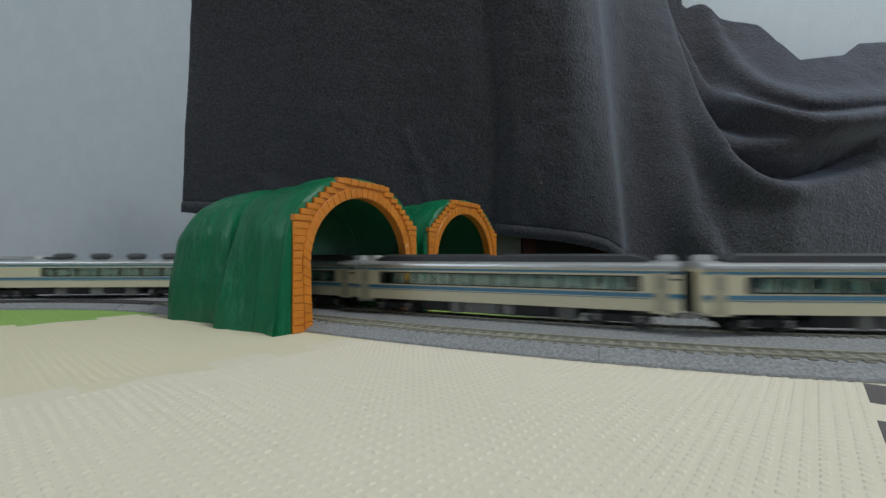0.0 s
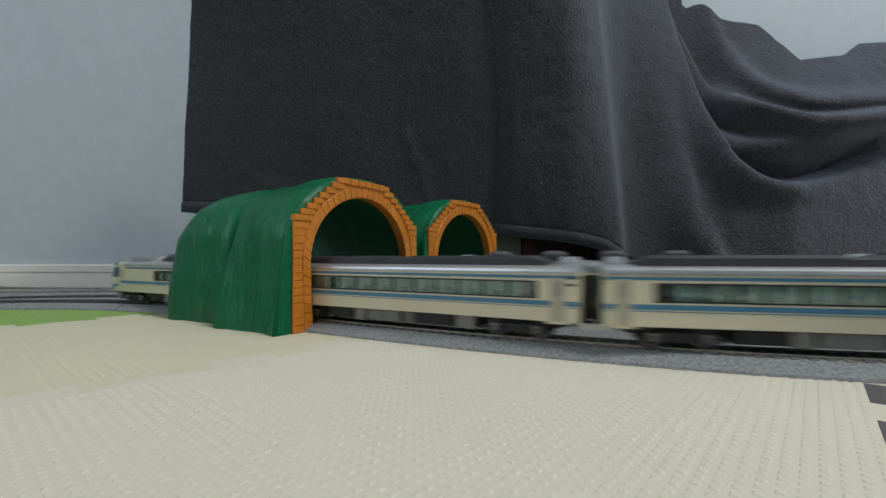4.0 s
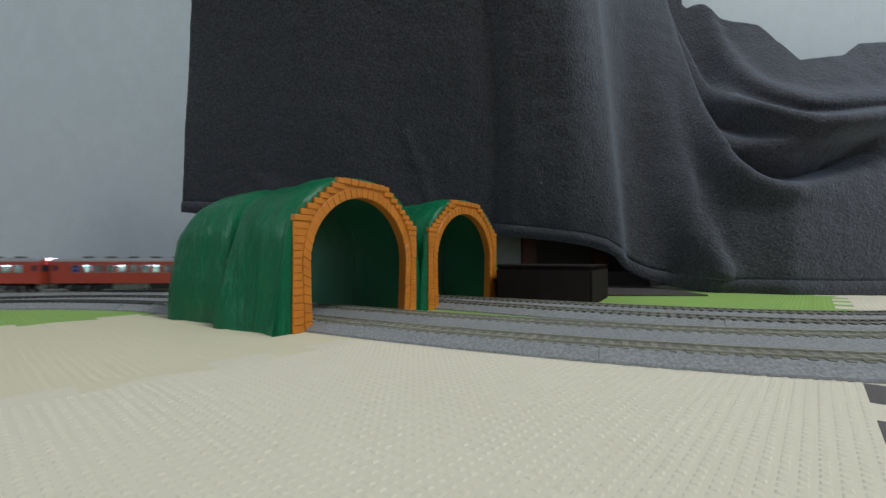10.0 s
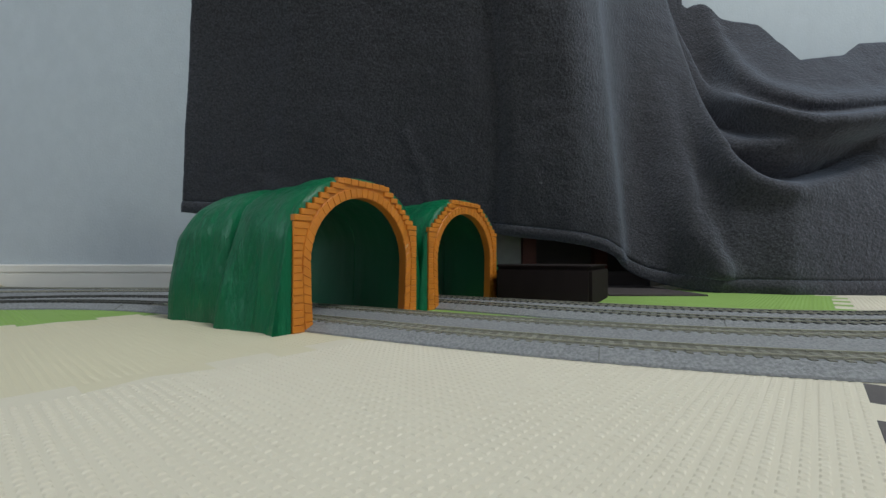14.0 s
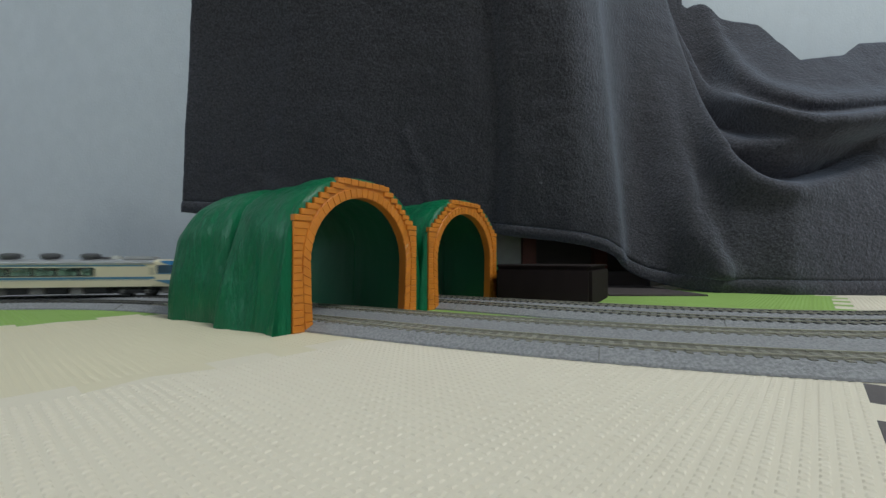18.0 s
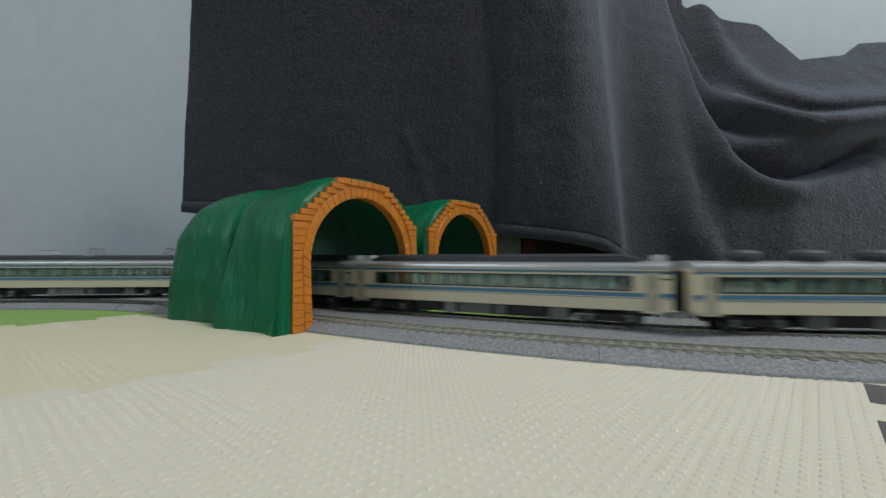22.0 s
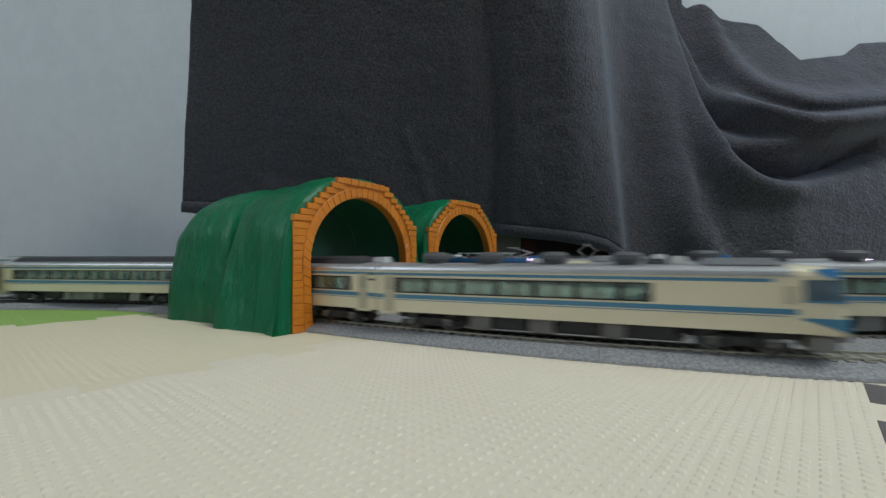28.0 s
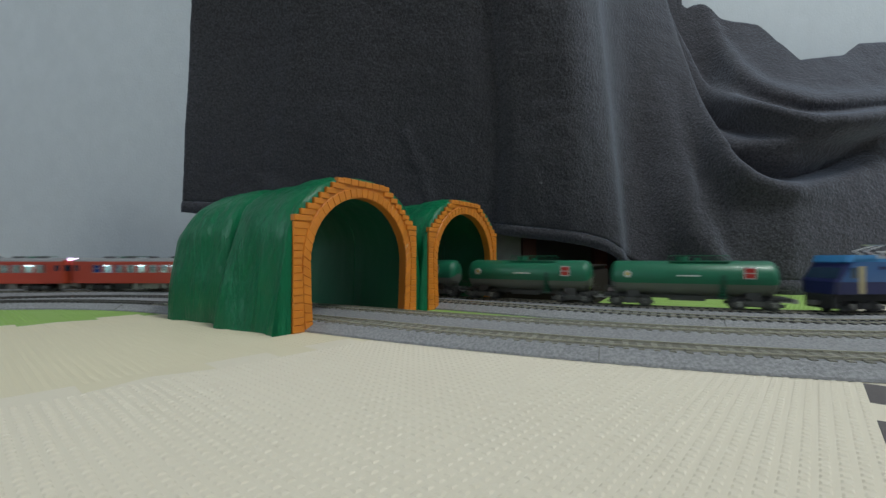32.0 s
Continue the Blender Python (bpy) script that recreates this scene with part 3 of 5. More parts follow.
def blanket():
    top = thing("fleece_blanket", "dark grey fleece blanket draped in deep folds over furniture", "blanket")
    nx, nz = 440, 240
    xs = np.linspace(-0.517, 1.3, nx + 1)
    hem, crest, hang = (np.interp(xs, *zip(*line)) for line in (HEM, TOP, HANG))
    # soften the corners of the hung line
    k = np.hanning(9) / np.hanning(9).sum()
    hang = np.convolve(np.pad(hang, 4, mode="edge"), k, "valid")
    hem = np.convolve(np.pad(hem, 4, mode="edge"), k, "valid")
    v = np.linspace(0, 1, nz + 1)
    gx = np.repeat(xs[:, None], nz + 1, 1)
    gz = hem[:, None] + (crest - hem)[:, None] * v[None]
    gy = np.repeat(hang[:, None], nz + 1, 1)
    for fold in FOLDS:
        gy -= fold_push(gx, gz, *fold)
    gy += 0.004 * np.sin(11 * gx + 2 * gz) + 0.002 * np.sin(23 * gx + 7 * gz + 1)
    # turned hem with its seam
    up = gz - hem[:, None]
    gy -= 0.0035 * np.exp(-((up - 0.010) / 0.008) ** 2)
    gy += 0.0040 * np.exp(-((up - 0.0215) / 0.0022) ** 2)
    # leaned for its shading, scaled along the camera's sight lines to fit the view
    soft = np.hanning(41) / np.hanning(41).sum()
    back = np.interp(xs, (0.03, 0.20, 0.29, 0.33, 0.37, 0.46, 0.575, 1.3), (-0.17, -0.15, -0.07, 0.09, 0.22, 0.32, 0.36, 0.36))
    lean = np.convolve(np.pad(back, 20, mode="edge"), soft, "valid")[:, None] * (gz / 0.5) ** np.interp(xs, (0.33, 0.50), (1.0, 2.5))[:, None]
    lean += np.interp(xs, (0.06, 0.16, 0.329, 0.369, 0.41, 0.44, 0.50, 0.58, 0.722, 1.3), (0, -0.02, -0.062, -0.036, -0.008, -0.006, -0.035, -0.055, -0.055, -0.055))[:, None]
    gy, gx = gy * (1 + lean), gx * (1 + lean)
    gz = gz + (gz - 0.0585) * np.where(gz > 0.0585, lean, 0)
    # held in front of the wall, pulled in along the same sight lines
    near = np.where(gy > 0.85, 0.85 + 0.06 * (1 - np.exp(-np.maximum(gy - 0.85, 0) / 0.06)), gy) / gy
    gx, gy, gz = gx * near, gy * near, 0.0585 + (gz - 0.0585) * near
    # left edge slanted to follow its line in the camera's view
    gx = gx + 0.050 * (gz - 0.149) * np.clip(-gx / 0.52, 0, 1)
    verts, faces = [], []
    for i in range(nx + 1):
        for j in range(nz + 1):
            x, y, z = float(gx[i, j]), float(gy[i, j]), float(gz[i, j])
            y += 0.003 * noise.noise((x * 9, z * 9, 3.0)) + 0.0014 * noise.noise((x * 40, z * 40, 1.0)) + 0.0007 * noise.noise((x * 120, z * 120, 5.0))
            verts.append((x, y, z))
    for i in range(nx):
        for j in range(nz):
            a = i * (nz + 1) + j
            faces.append((a, a + nz + 1, a + nz + 2, a + 1))
    ob = sheet("cloth", verts, faces, FLEECE, top)
    for p in ob.data.polygons:
        p.use_smooth = True
    s = ob.modifiers.new("thickness", "SOLIDIFY")
    s.thickness, s.offset = 0.004, 1.0
    # the side edge turned back towards the wall
    flap, faces = [], []
    for j in range(0, nz + 1, 4):
        x, y, z = verts[j]
        out = 0.015 * min(1.0, max(0.0, (z - 0.26) / 0.30))
        flap += [(x + 0.002, y + 0.003, z), (x - 0.3 * out, y + 0.008, z), (x - out, y + 0.022, z), (x - out * 0.8, y + 0.045, z)]
    for j in range(len(flap) // 4 - 1):
        faces += [(4 * j + c, 4 * j + c + 1, 4 * j + c + 5, 4 * j + c + 4) for c in range(3)]
    ob = sheet("turned_edge", flap, faces, FLEECE, top)
    for p in ob.data.polygons:
        p.use_smooth = True
    s = ob.modifiers.new("thickness", "SOLIDIFY")
    s.thickness = 0.003


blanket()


def cabinet():
    top = thing("low_cabinet", "dark wooden low cabinet under the blanket", "cabinet")
    part("plinth", box_bm(-0.46, 0.42, 0.872, 0.919, -0.0143, 0.0300), CABINET_WOOD, top)
    part("back_panel", box_bm(-0.46, 0.40, 0.900, 0.919, 0.0305, 0.62), CABINET_WOOD, top)
    part("leg", box_bm(0.163, 0.190, 0.874, 0.899, 0.0305, 0.60), RED_WOOD, top, "red-brown wooden upright")
    part("drawer_front", box_bm(0.095, 0.160, 0.880, 0.899, 0.045, 0.20), UNDER_GREY, top, "grey drawer front")
    part("leg", box_bm(0.31, 0.335, 0.874, 0.899, 0.0305, 0.60), RED_WOOD, top, "red-brown wooden upright")
    # made-up dark board laid over the mat in place of the hem's shade
    part("base_board", box_bm(0.252, 0.400, 0.648, 0.8715, -0.0143, 0.0026, bevel=0.0008), CABINET_WOOD, top)
    part("shelf", box_bm(-0.46, 0.34, 0.892, 0.922, 0.705, 0.725), CABINET_WOOD, top)


cabinet()


def storage_box():
    top = thing("storage_box", "low dark brown wooden box pushed under the blanket", "box")
    part("box_body", box_bm(-0.025, 0.098, 0.0, 0.14, -0.0143, 0.0462, bevel=0.004), BOX_WOOD, top)
    part("box_lid", box_bm(-0.0248, 0.0978, 0.0002, 0.1398, 0.0463, 0.0484, bevel=0.0009), BOX_WOOD, top)
    top.matrix_basis = pose(0.092, 0.562, 0.0, 0, 0, -28.6)


storage_box()


# ---- trains: local x along the track, y across, z up from the rail head ----
def bogie_mesh():
    bm = bmesh.new()
    for side in (-1, 1):
        box(bm, -0.0215, 0.0215, side * 0.0118, side * 0.0140, 0.0038, 0.0070)
        for x in (-0.0135, 0.0135):
            box(bm, x - 0.0030, x + 0.0030, side * 0.0118, side * 0.0152, 0.0030, 0.0082)
        box(bm, -0.0060, 0.0060, side * 0.0120, side * 0.0156, 0.0046, 0.0090)
        tube(bm, (-0.0085, side * 0.0146, 0.0062), (-0.0085, side * 0.0146, 0.0098), 0.0018, 8)
        tube(bm, (0.0085, side * 0.0146, 0.0062), (0.0085, side * 0.0146, 0.0098), 0.0018, 8)
    box(bm, -0.0045, 0.0045, -0.0118, 0.0118, 0.0060, 0.0110)
    return bm


def axle_box():
    bm = bmesh.new()
    tube(bm, (0, -0.0153, 0.0055), (0, -0.0160, 0.0055), 0.0017, 10)
    box(bm, -0.0026, 0.0026, -0.0156, -0.0146, 0.0071, 0.0086)
    return bm


def wheel_mesh():
    bm = bmesh.new()
    for side in (-1, 1):
        tube(bm, (0, side * 0.0072, 0.0056), (0, side * 0.0078, 0.0056), 0.0066, 20)
        tube(bm, (0, side * 0.0078, 0.0056), (0, side * 0.0101, 0.0056), 0.0056, 20)
    tube(bm, (0, -0.0100, 0.0056), (0, 0.0100, 0.0056), 0.0010, 8)
    return bm


SHARED = {}


def shared(name, key, maker, mat, parent, m=None, label=""):
    """A part whose mesh is made once and used again."""
    if key not in SHARED:
        ob = part(name, maker(), mat, parent, label)
        SHARED[key] = ob
        if m is not None:
            ob.matrix_basis = m
        return ob
    ob = same(name, SHARED[key], parent, m)
    if label:
        ob["label"] = label
    return ob


def both(name, key, maker, mat, top, x=0.0, label=""):
    """A part for the near side, and the same turned about for the far side."""
    a = shared(name, key, maker, mat, top, pose(x, 0, 0), label)
    b = shared(name, key, maker, mat, top, pose(x, 0, 0, 0, 0, 180), label)
    return a, b


def bogies(top, places, frame_mat=None):
    for x in places:
        b = shared("bogie", ("bogie", (frame_mat or UNDER).name), bogie_mesh, frame_mat or UNDER, top, pose(x, 0, 0))
        for dx in (-0.0135, 0.0135):
            shared("wheel", "wheel", wheel_mesh, STEEL, b, pose(dx, 0, 0))
            both("axle_box", "axle_box", axle_box, UNDER_GREY, b, dx, "grey axle box")


def coupler(top, x, side):
    def make():
        bm = box_bm(-0.004, 0.0075, -0.0018, 0.0018, 0.0075, 0.0105, bevel=0.0004)
        box(bm, 0.0055, 0.0095, -0.0035, 0.0035, 0.0070, 0.0112, bevel=0.0005)
        return bm
    shared("coupler", "coupler", make, SILVER, top, pose(x, 0, 0, 0, 0, 0 if side > 0 else 180), "silver metal coupler")


def side_walls(x0, x1, half, z_low, z_sill, z_head, z_top, spans, thick=0.0012):
    """Both long walls with through openings at the spans (x from, x to)."""
    bm = bmesh.new()
    for side in (-1, 1):
        ya, yb = sorted((side * half, side * (half - thick)))
        box(bm, x0, x1, ya, yb, z_low, z_sill)
        box(bm, x0, x1, ya, yb, z_head, z_top)
        edges = [x0] + [v for s in spans for v in s] + [x1]
        for a, b in zip(edges[::2], edges[1::2]):
            if b - a > 1e-5:
                box(bm, a, b, ya, yb, z_sill, z_head)
    box(bm, x0, x1, -half + thick, half - thick, z_low, z_low + 0.001)
    return bm


def roof_bm(x0, x1, half, z0, z1, n=12):
    ring = [(half * math.cos(a), z0 + (z1 - z0) * math.sin(a) ** 0.75) for a in (math.pi * i / n for i in range(n + 1))]
    bm = bmesh.new()
    return loft(bm, [[(x, y, z) for y, z in ring] for x in (x0, x1)])


def underfloor(top, items):
    for x0, x1, z0, light in items:
        def make():
            bm = bmesh.new()
            for side in (-1, 1):
                y1 = 0.0158
                box(bm, x0, x1, *sorted((side * 0.0060, side * y1)), z0, 0.0120, bevel=0.0005)
                for q in range(1, int((x1 - x0) / 0.006)):
                    xq = x0 + q * 0.006
                    box(bm, xq - 0.0003, xq + 0.0003, *sorted((side * y1, side * (y1 + 0.0004))), z0 + 0.0008, 0.0115)
            return bm
        shared("underfloor_box", ("uf", x0, x1, z0, light), make, UNDER_GREY if light else UNDER, top)
    
    def pan():
        bm = box_bm(-0.118, 0.118, -0.0060, 0.0060, 0.0075, 0.0123)
        box(bm, -0.064, 0.064, -0.0110, 0.0110, 0.0036, 0.0074)
        for side in (-1, 1):
            for x in (-0.0645, -0.0448, -0.0225, 0.0170, 0.0355, 0.0640):
                tube(bm, (x, side * 0.0138, 0.0060), (x, side * 0.0138, 0.0118), 0.0011, 8)
        return bm
    shared("underframe", "underframe", pan, UNDER, top)


UF_A = ((-0.060, -0.046, 0.0032, True), (-0.043, -0.024, 0.0052, False), (-0.021, -0.006, 0.0036, True), (-0.003, 0.018, 0.0055, False), (0.021, 0.034, 0.0034, True), (0.037, 0.060, 0.0052, False))
UF_B = ((-0.062, -0.040, 0.0050, False), (-0.037, -0.027, 0.0034, True), (-0.024, 0.004, 0.0040, True), (0.007, 0.016, 0.0046, True), (0.019, 0.046, 0.0052, False), (0.049, 0.062, 0.0034, True))

HALF = 0.0181
BODY = 0.1292
Z_LOW, Z_SILL, Z_HEAD, Z_EAVE, Z_ROOF = 0.0124, 0.0260, 0.0360, 0.0414, 0.0466


def seats(top, x0, x1, mat, z=0.014, key=""):
    def make():
        bm = bmesh.new()
        x = x0
        while x < x1 - 0.006:
            for side in (-1, 1):
                box(bm, x, x + 0.0055, *sorted((side * 0.0035, side * 0.0155)), z, z + 0.005)
                box(bm, x, x + 0.0016, *sorted((side * 0.0035, side * 0.0155)), z + 0.005, z + 0.0130)
            x += 0.0115
        return bm
    shared("seats", ("seats", key), make, mat, top)


def pantograph(top, x, z0):
    """A raised diamond pantograph on four insulators."""
    p = shared("pantograph_base", "pan_base", lambda: box_bm(-0.011, 0.011, -0.010, 0.010, z0 + 0.0012, z0 + 0.0024, bevel=0.0003), UNDER_GREY, top, pose(x, 0, 0))

    def frame_bm():
        bm = bmesh.new()
        za, zb, zc = z0 + 0.0026, z0 + 0.0085, z0 + 0.0150
        for side in (-1, 1):
            for q in (-1, 1):
                tube(bm, (q * 0.003, side * 0.007, za), (q * 0.0095, side * 0.006, zb), 0.00045, 6)
                tube(bm, (q * 0.0095, side * 0.006, zb), (q * 0.0015, side * 0.005, zc), 0.00035, 6)
        for q in (-1, 1):
            tube(bm, (q * 0.0095, -0.006, zb), (q * 0.0095, 0.006, zb), 0.0004, 6)
            tube(bm, (q * 0.002, -0.012, zc + 0.0004), (q * 0.002, 0.012, zc + 0.0004), 0.0006, 6)
            for side in (-1, 1):
                tube(bm, (q * 0.002, side * 0.012, zc + 0.0004), (q * 0.002, side * 0.0145, zc - 0.0016), 0.0005, 6)
        return bm
    shared("pantograph_arm", "pan_diamond", frame_bm, UNDER_GREY, p)

    def insulators():
        bm = bmesh.new()
        for dx in (-0.008, 0.008):
            for side in (-1, 1):
                tube(bm, (dx, side * 0.008, z0 - 0.001), (dx, side * 0.008, z0 + 0.0013), 0.0011, 8)
        return bm
    shared("insulator", "insul", insulators, WHITE, p)


def cooler(top, x, mat):
    """A roof cooler: a shallow bowl on a narrow foot with a domed fan cover."""
    def make():
        rows = []
        for k, z in ((0.70, -0.0020), (0.80, 0.0010), (1.0, 0.0030), (1.0, 0.0050), (0.86, 0.0066), (0.5, 0.0072)):
            rows.append([(0.0086 * k * math.copysign(abs(math.cos(a)) ** 0.6, math.cos(a)), 0.0112 * k * math.copysign(abs(math.sin(a)) ** 0.6, math.sin(a)), Z_ROOF + z)
                         for a in (2 * math.pi * i / 20 for i in range(20))])
        bm = loft(bmesh.new(), rows)
        for q in range(5):
            xq = -0.004 + q * 0.002
            box(bm, xq - 0.0004, xq + 0.0004, -0.0045, 0.0045, Z_ROOF + 0.0070, Z_ROOF + 0.0075)
        return bm
    shared("roof_cooler", ("cooler", mat.name), make, mat, top, pose(x, 0, 0))


def express_car(kind, roof, label, group):
    """An ivory express car with blue stripes; kind: cab_left, cab_right or middle; roof: coolers or dark."""
    top = thing("express_train_car", label, "train car", group)
    cab = {"cab_left": -1, "cab_right": 1}.get(kind, 0)
    flip = pose(0, 0, 0, 0, 0, 180) if cab < 0 else Matrix()
    # everything below is drawn with the cab at +x and turned about if need be
    x0, x1 = -BODY, (0.1110 if cab else BODY)
    if cab:
        spans = [(-0.1125 + i * 0.0243, -0.1125 + i * 0.0243 + (0.0205 if i < 6 else 0.0120)) for i in range(7)]
    else:
        spans = [(-0.101 + i * 0.0172, -0.101 + i * 0.0172 + 0.0144) for i in range(12)]
    key = "cab" if cab else "mid"
    shared("body", ("ex_body", key), lambda: side_walls(x0, x1, HALF, Z_LOW, Z_SILL, Z_HEAD, Z_EAVE, spans), CREAM, top)

    for x in ((x0,) if cab else (x0, x1)):
        s = 1 if x < 0 else -1
        shared("end_wall", ("ex_end", key, s), lambda: box_bm(*sorted((x, x + s * 0.0012)), -HALF + 0.0013, HALF - 0.0013, Z_LOW, Z_EAVE), CREAM, top)
        shared("gangway", ("ex_gang", key, s), lambda: box_bm(*sorted((x, x - s * 0.0034)), -0.0062, 0.0062, Z_LOW, Z_EAVE - 0.002, bevel=0.0006), UNDER, top, label="black rubber gangway")
    rm = ROOF_GREY
    shared("roof", ("ex_roof", key, rm.name), lambda: roof_bm(x0 + 0.0004, x1 - 0.0004, HALF - 0.0006, Z_EAVE, Z_ROOF), rm, top)

    for side in (-1, 1):
        shared("gutter", ("ex_gut", key, side), lambda: box_bm(x0, x1, *sorted((side * HALF, side * (HALF + 0.0005))), Z_EAVE - 0.0008, Z_EAVE + 0.0004), SILVER, top)
        for z0, z1, nm, more in ((Z_SILL - 0.0042, Z_SILL - 0.0014, "lower_stripe", 0.002), (Z_SILL - 0.0053, Z_SILL - 0.0049, "pin_stripe", -0.002), (Z_EAVE - 0.0036, Z_EAVE - 0.0018, "upper_stripe", -0.008)):
            shared(nm, ("ex_" + nm, key, side), lambda: box_bm(x0, x1 + (more if cab else 0.0), *sorted((side * HALF, side * (HALF + 0.0002))), z0, z1), BLUE, top)

    # window surrounds and panes
    for (_, a), (b, _) in zip(spans, spans[1:]):
        both("window_post", ("ex_post", key), lambda: box_bm(-(b - a) / 2 + 0.00002, (b - a) / 2 - 0.00002, -HALF - 0.0002, -HALF + 0.0006, Z_SILL + 0.0002, Z_HEAD - 0.0002),
             UNDER, top, (a + b) / 2)
    for a, b in spans:
        both("window_pane", ("ex_pane", round(b - a, 4)), lambda: _panes(b - a, HALF - 0.0008, Z_SILL, Z_HEAD), GLASS, top, (a + b) / 2)
    for z0, z1, nm in ((Z_SILL - 0.0003, Z_SILL + 0.0005, "window_sill"), (Z_HEAD - 0.0006, Z_HEAD + 0.0003, "window_head")):
        both(nm, ("ex_" + nm, key), lambda: box_bm((spans[0][0] - spans[-1][1]) / 2 - 0.0026, (spans[-1][1] - spans[0][0]) / 2 + 0.0026, -HALF - 0.0003, -HALF + 0.0004, z0, z1), UNDER, top, (spans[0][0] + spans[-1][1]) / 2)
    for x in (spans[0][0] - 0.0013, spans[-1][1] + 0.0013):
        both("window_frame", "ex_frame", lambda: box_bm(-0.0013, 0.0013, -HALF - 0.00025, -HALF + 0.0004, Z_SILL + 0.0006, Z_HEAD - 0.0007), UNDER, top, x)
    # pale strips added inside the glass so the panes look brighter
    for (_, a), (b, _) in zip(spans, spans[1:]):
        w = (b - a) / 2 + (0.0024 if cab else 0.0042)
        both("curtain", ("ex_pane_strip", key), lambda: box_bm(-w, w, -HALF + 0.0022, -HALF + 0.0027, Z_SILL + 0.0005, Z_HEAD), PANE_PALE if cab else INTERIOR, top, (a + b) / 2)
    # white blocks added behind the cab car's glass, brightening each pane
    if cab:
        for a, b in spans:
            for xc in (((a + b) / 2,) if b - a < 0.015 else ((a + b) / 2 - 0.0050, (a + b) / 2 + 0.0050)):
                both("headrest_cover", "ex_pane_block", lambda: box_bm(-0.0032, 0.0032, -HALF + 0.0029, -HALF + 0.0042, Z_SILL, Z_HEAD - 0.0026, bevel=0.0006), PANE_PALE, top, xc, "white block added behind the glass to brighten the pane")
    # doors
    for xd in ((-0.1195,) if cab else (-0.1195, 0.1170)):
        def door():
            return box_bm(-0.0042, 0.0042, -HALF - 0.0003, -HALF + 0.0004, Z_LOW + 0.0004, Z_EAVE - 0.003)
        both("door", "ex_door", door, DOOR_GREY, top, xd, "tan recessed car door")
        both("door_step", "ex_step", lambda: box_bm(-0.0065, 0.0065, -HALF + 0.0001, -HALF + 0.0030, Z_LOW - 0.0014, Z_LOW - 0.0001), CREAM, top, xd)
        both("door_window", "ex_doorwin", lambda: box_bm(-0.0019, 0.0019, -HALF - 0.0005, -HALF, Z_SILL + 0.002, Z_HEAD), DOOR_PANE, top, xd)
    seats(top, -0.104, 0.055 if cab else 0.104, SEAT_RED if cab else SEAT, key=key + "ex")
    shared("cabin_floor", ("ex_floor", key), lambda: box_bm(x0 + 0.002, x1 - 0.002, -HALF + 0.0015, HALF - 0.0015, Z_LOW + 0.0011, Z_LOW + 0.0022), INTERIOR, top)
    underfloor(top, UF_A if cab else UF_B)
    bogies(top, (-0.090, 0.090))
    coupler(top, -BODY, -1)
    coupler(top, BODY, 1)
    if roof == "dark":
        def ridge():
            bm = bmesh.new()
            loft(bm, [[(x, y, z) for y, z in ((-0.0125, Z_ROOF - 0.003), (-0.0115, Z_ROOF + 0.0032 * k), (-0.007, Z_ROOF + 0.0050 * k), (0.007, Z_ROOF + 0.0050 * k), (0.0115, Z_ROOF + 0.0032 * k), (0.0125, Z_ROOF - 0.003))]
                      for x, k in ((-0.112, 0.2), (-0.104, 1), (-0.010, 1), (-0.006, 0.75), (0.004, 0.75), (0.008, 1), (0.100, 1), (0.110, 0.2))])
            return bm
        shared("roof_fairing", "ridge", ridge, ROOF_DARK, top, label="black ribbed roof fairing")
        for x in (-0.121, 0.121):
            shared("roof_tank", "rooftank", lambda: box_bm(-0.005, 0.005, -0.006, 0.006, Z_ROOF - 0.001, Z_ROOF + 0.0042, bevel=0.0010), WHITE_GREY, top, pose(x, 0, 0), "pale grey roof box")
    else:
        for x in (0.035, -0.008, -0.050, -0.0905):
            cooler(top, x, ROOF_DARKER)
        shared("air_unit", "flat_unit", lambda: box_bm(-0.0175, 0.0175, -0.0100, 0.0100, Z_ROOF - 0.0015, Z_ROOF + 0.0036, bevel=0.0014), PALE_GREY, top, pose(0.091, 0, 0), "flat pale grey roof unit")
        shared("roof_lamp_box", "rlb", lambda: box_bm(-0.0045, 0.0045, -0.005, 0.005, Z_ROOF - 0.001, Z_ROOF + 0.0046, bevel=0.0012), WHITE, top, pose(0.0625, 0, 0), "small white roof box")
        shared("roof_vent", "small_vent", lambda: box_bm(-0.0060, 0.0060, -0.006, 0.006, Z_ROOF - 0.001, Z_ROOF + 0.0030, bevel=0.0010), ROOF_DARKER, top, pose(0.0505, 0, 0))
    if cab:
        nose(top, x1, cab > 0)
    else:
        for side in (-1, 1):
            for z in (0.0335, 0.0375):
                shared("vent", ("louvre", side, z), lambda: box_bm(0.1225, 0.1275, *sorted((side * HALF, side * (HALF + 0.0002))), z, z + 0.0014), UNDER, top)
    if cab < 0:
        for ob in top.children:
            ob.matrix_basis = flip @ ob.matrix_basis
    return top


def _panes(w, y, z0, z1):
    return box_bm(-w / 2 + 0.0001, w / 2 - 0.0001, -y - 0.0002, -y, z0 + 0.0001, z1 - 0.0001)


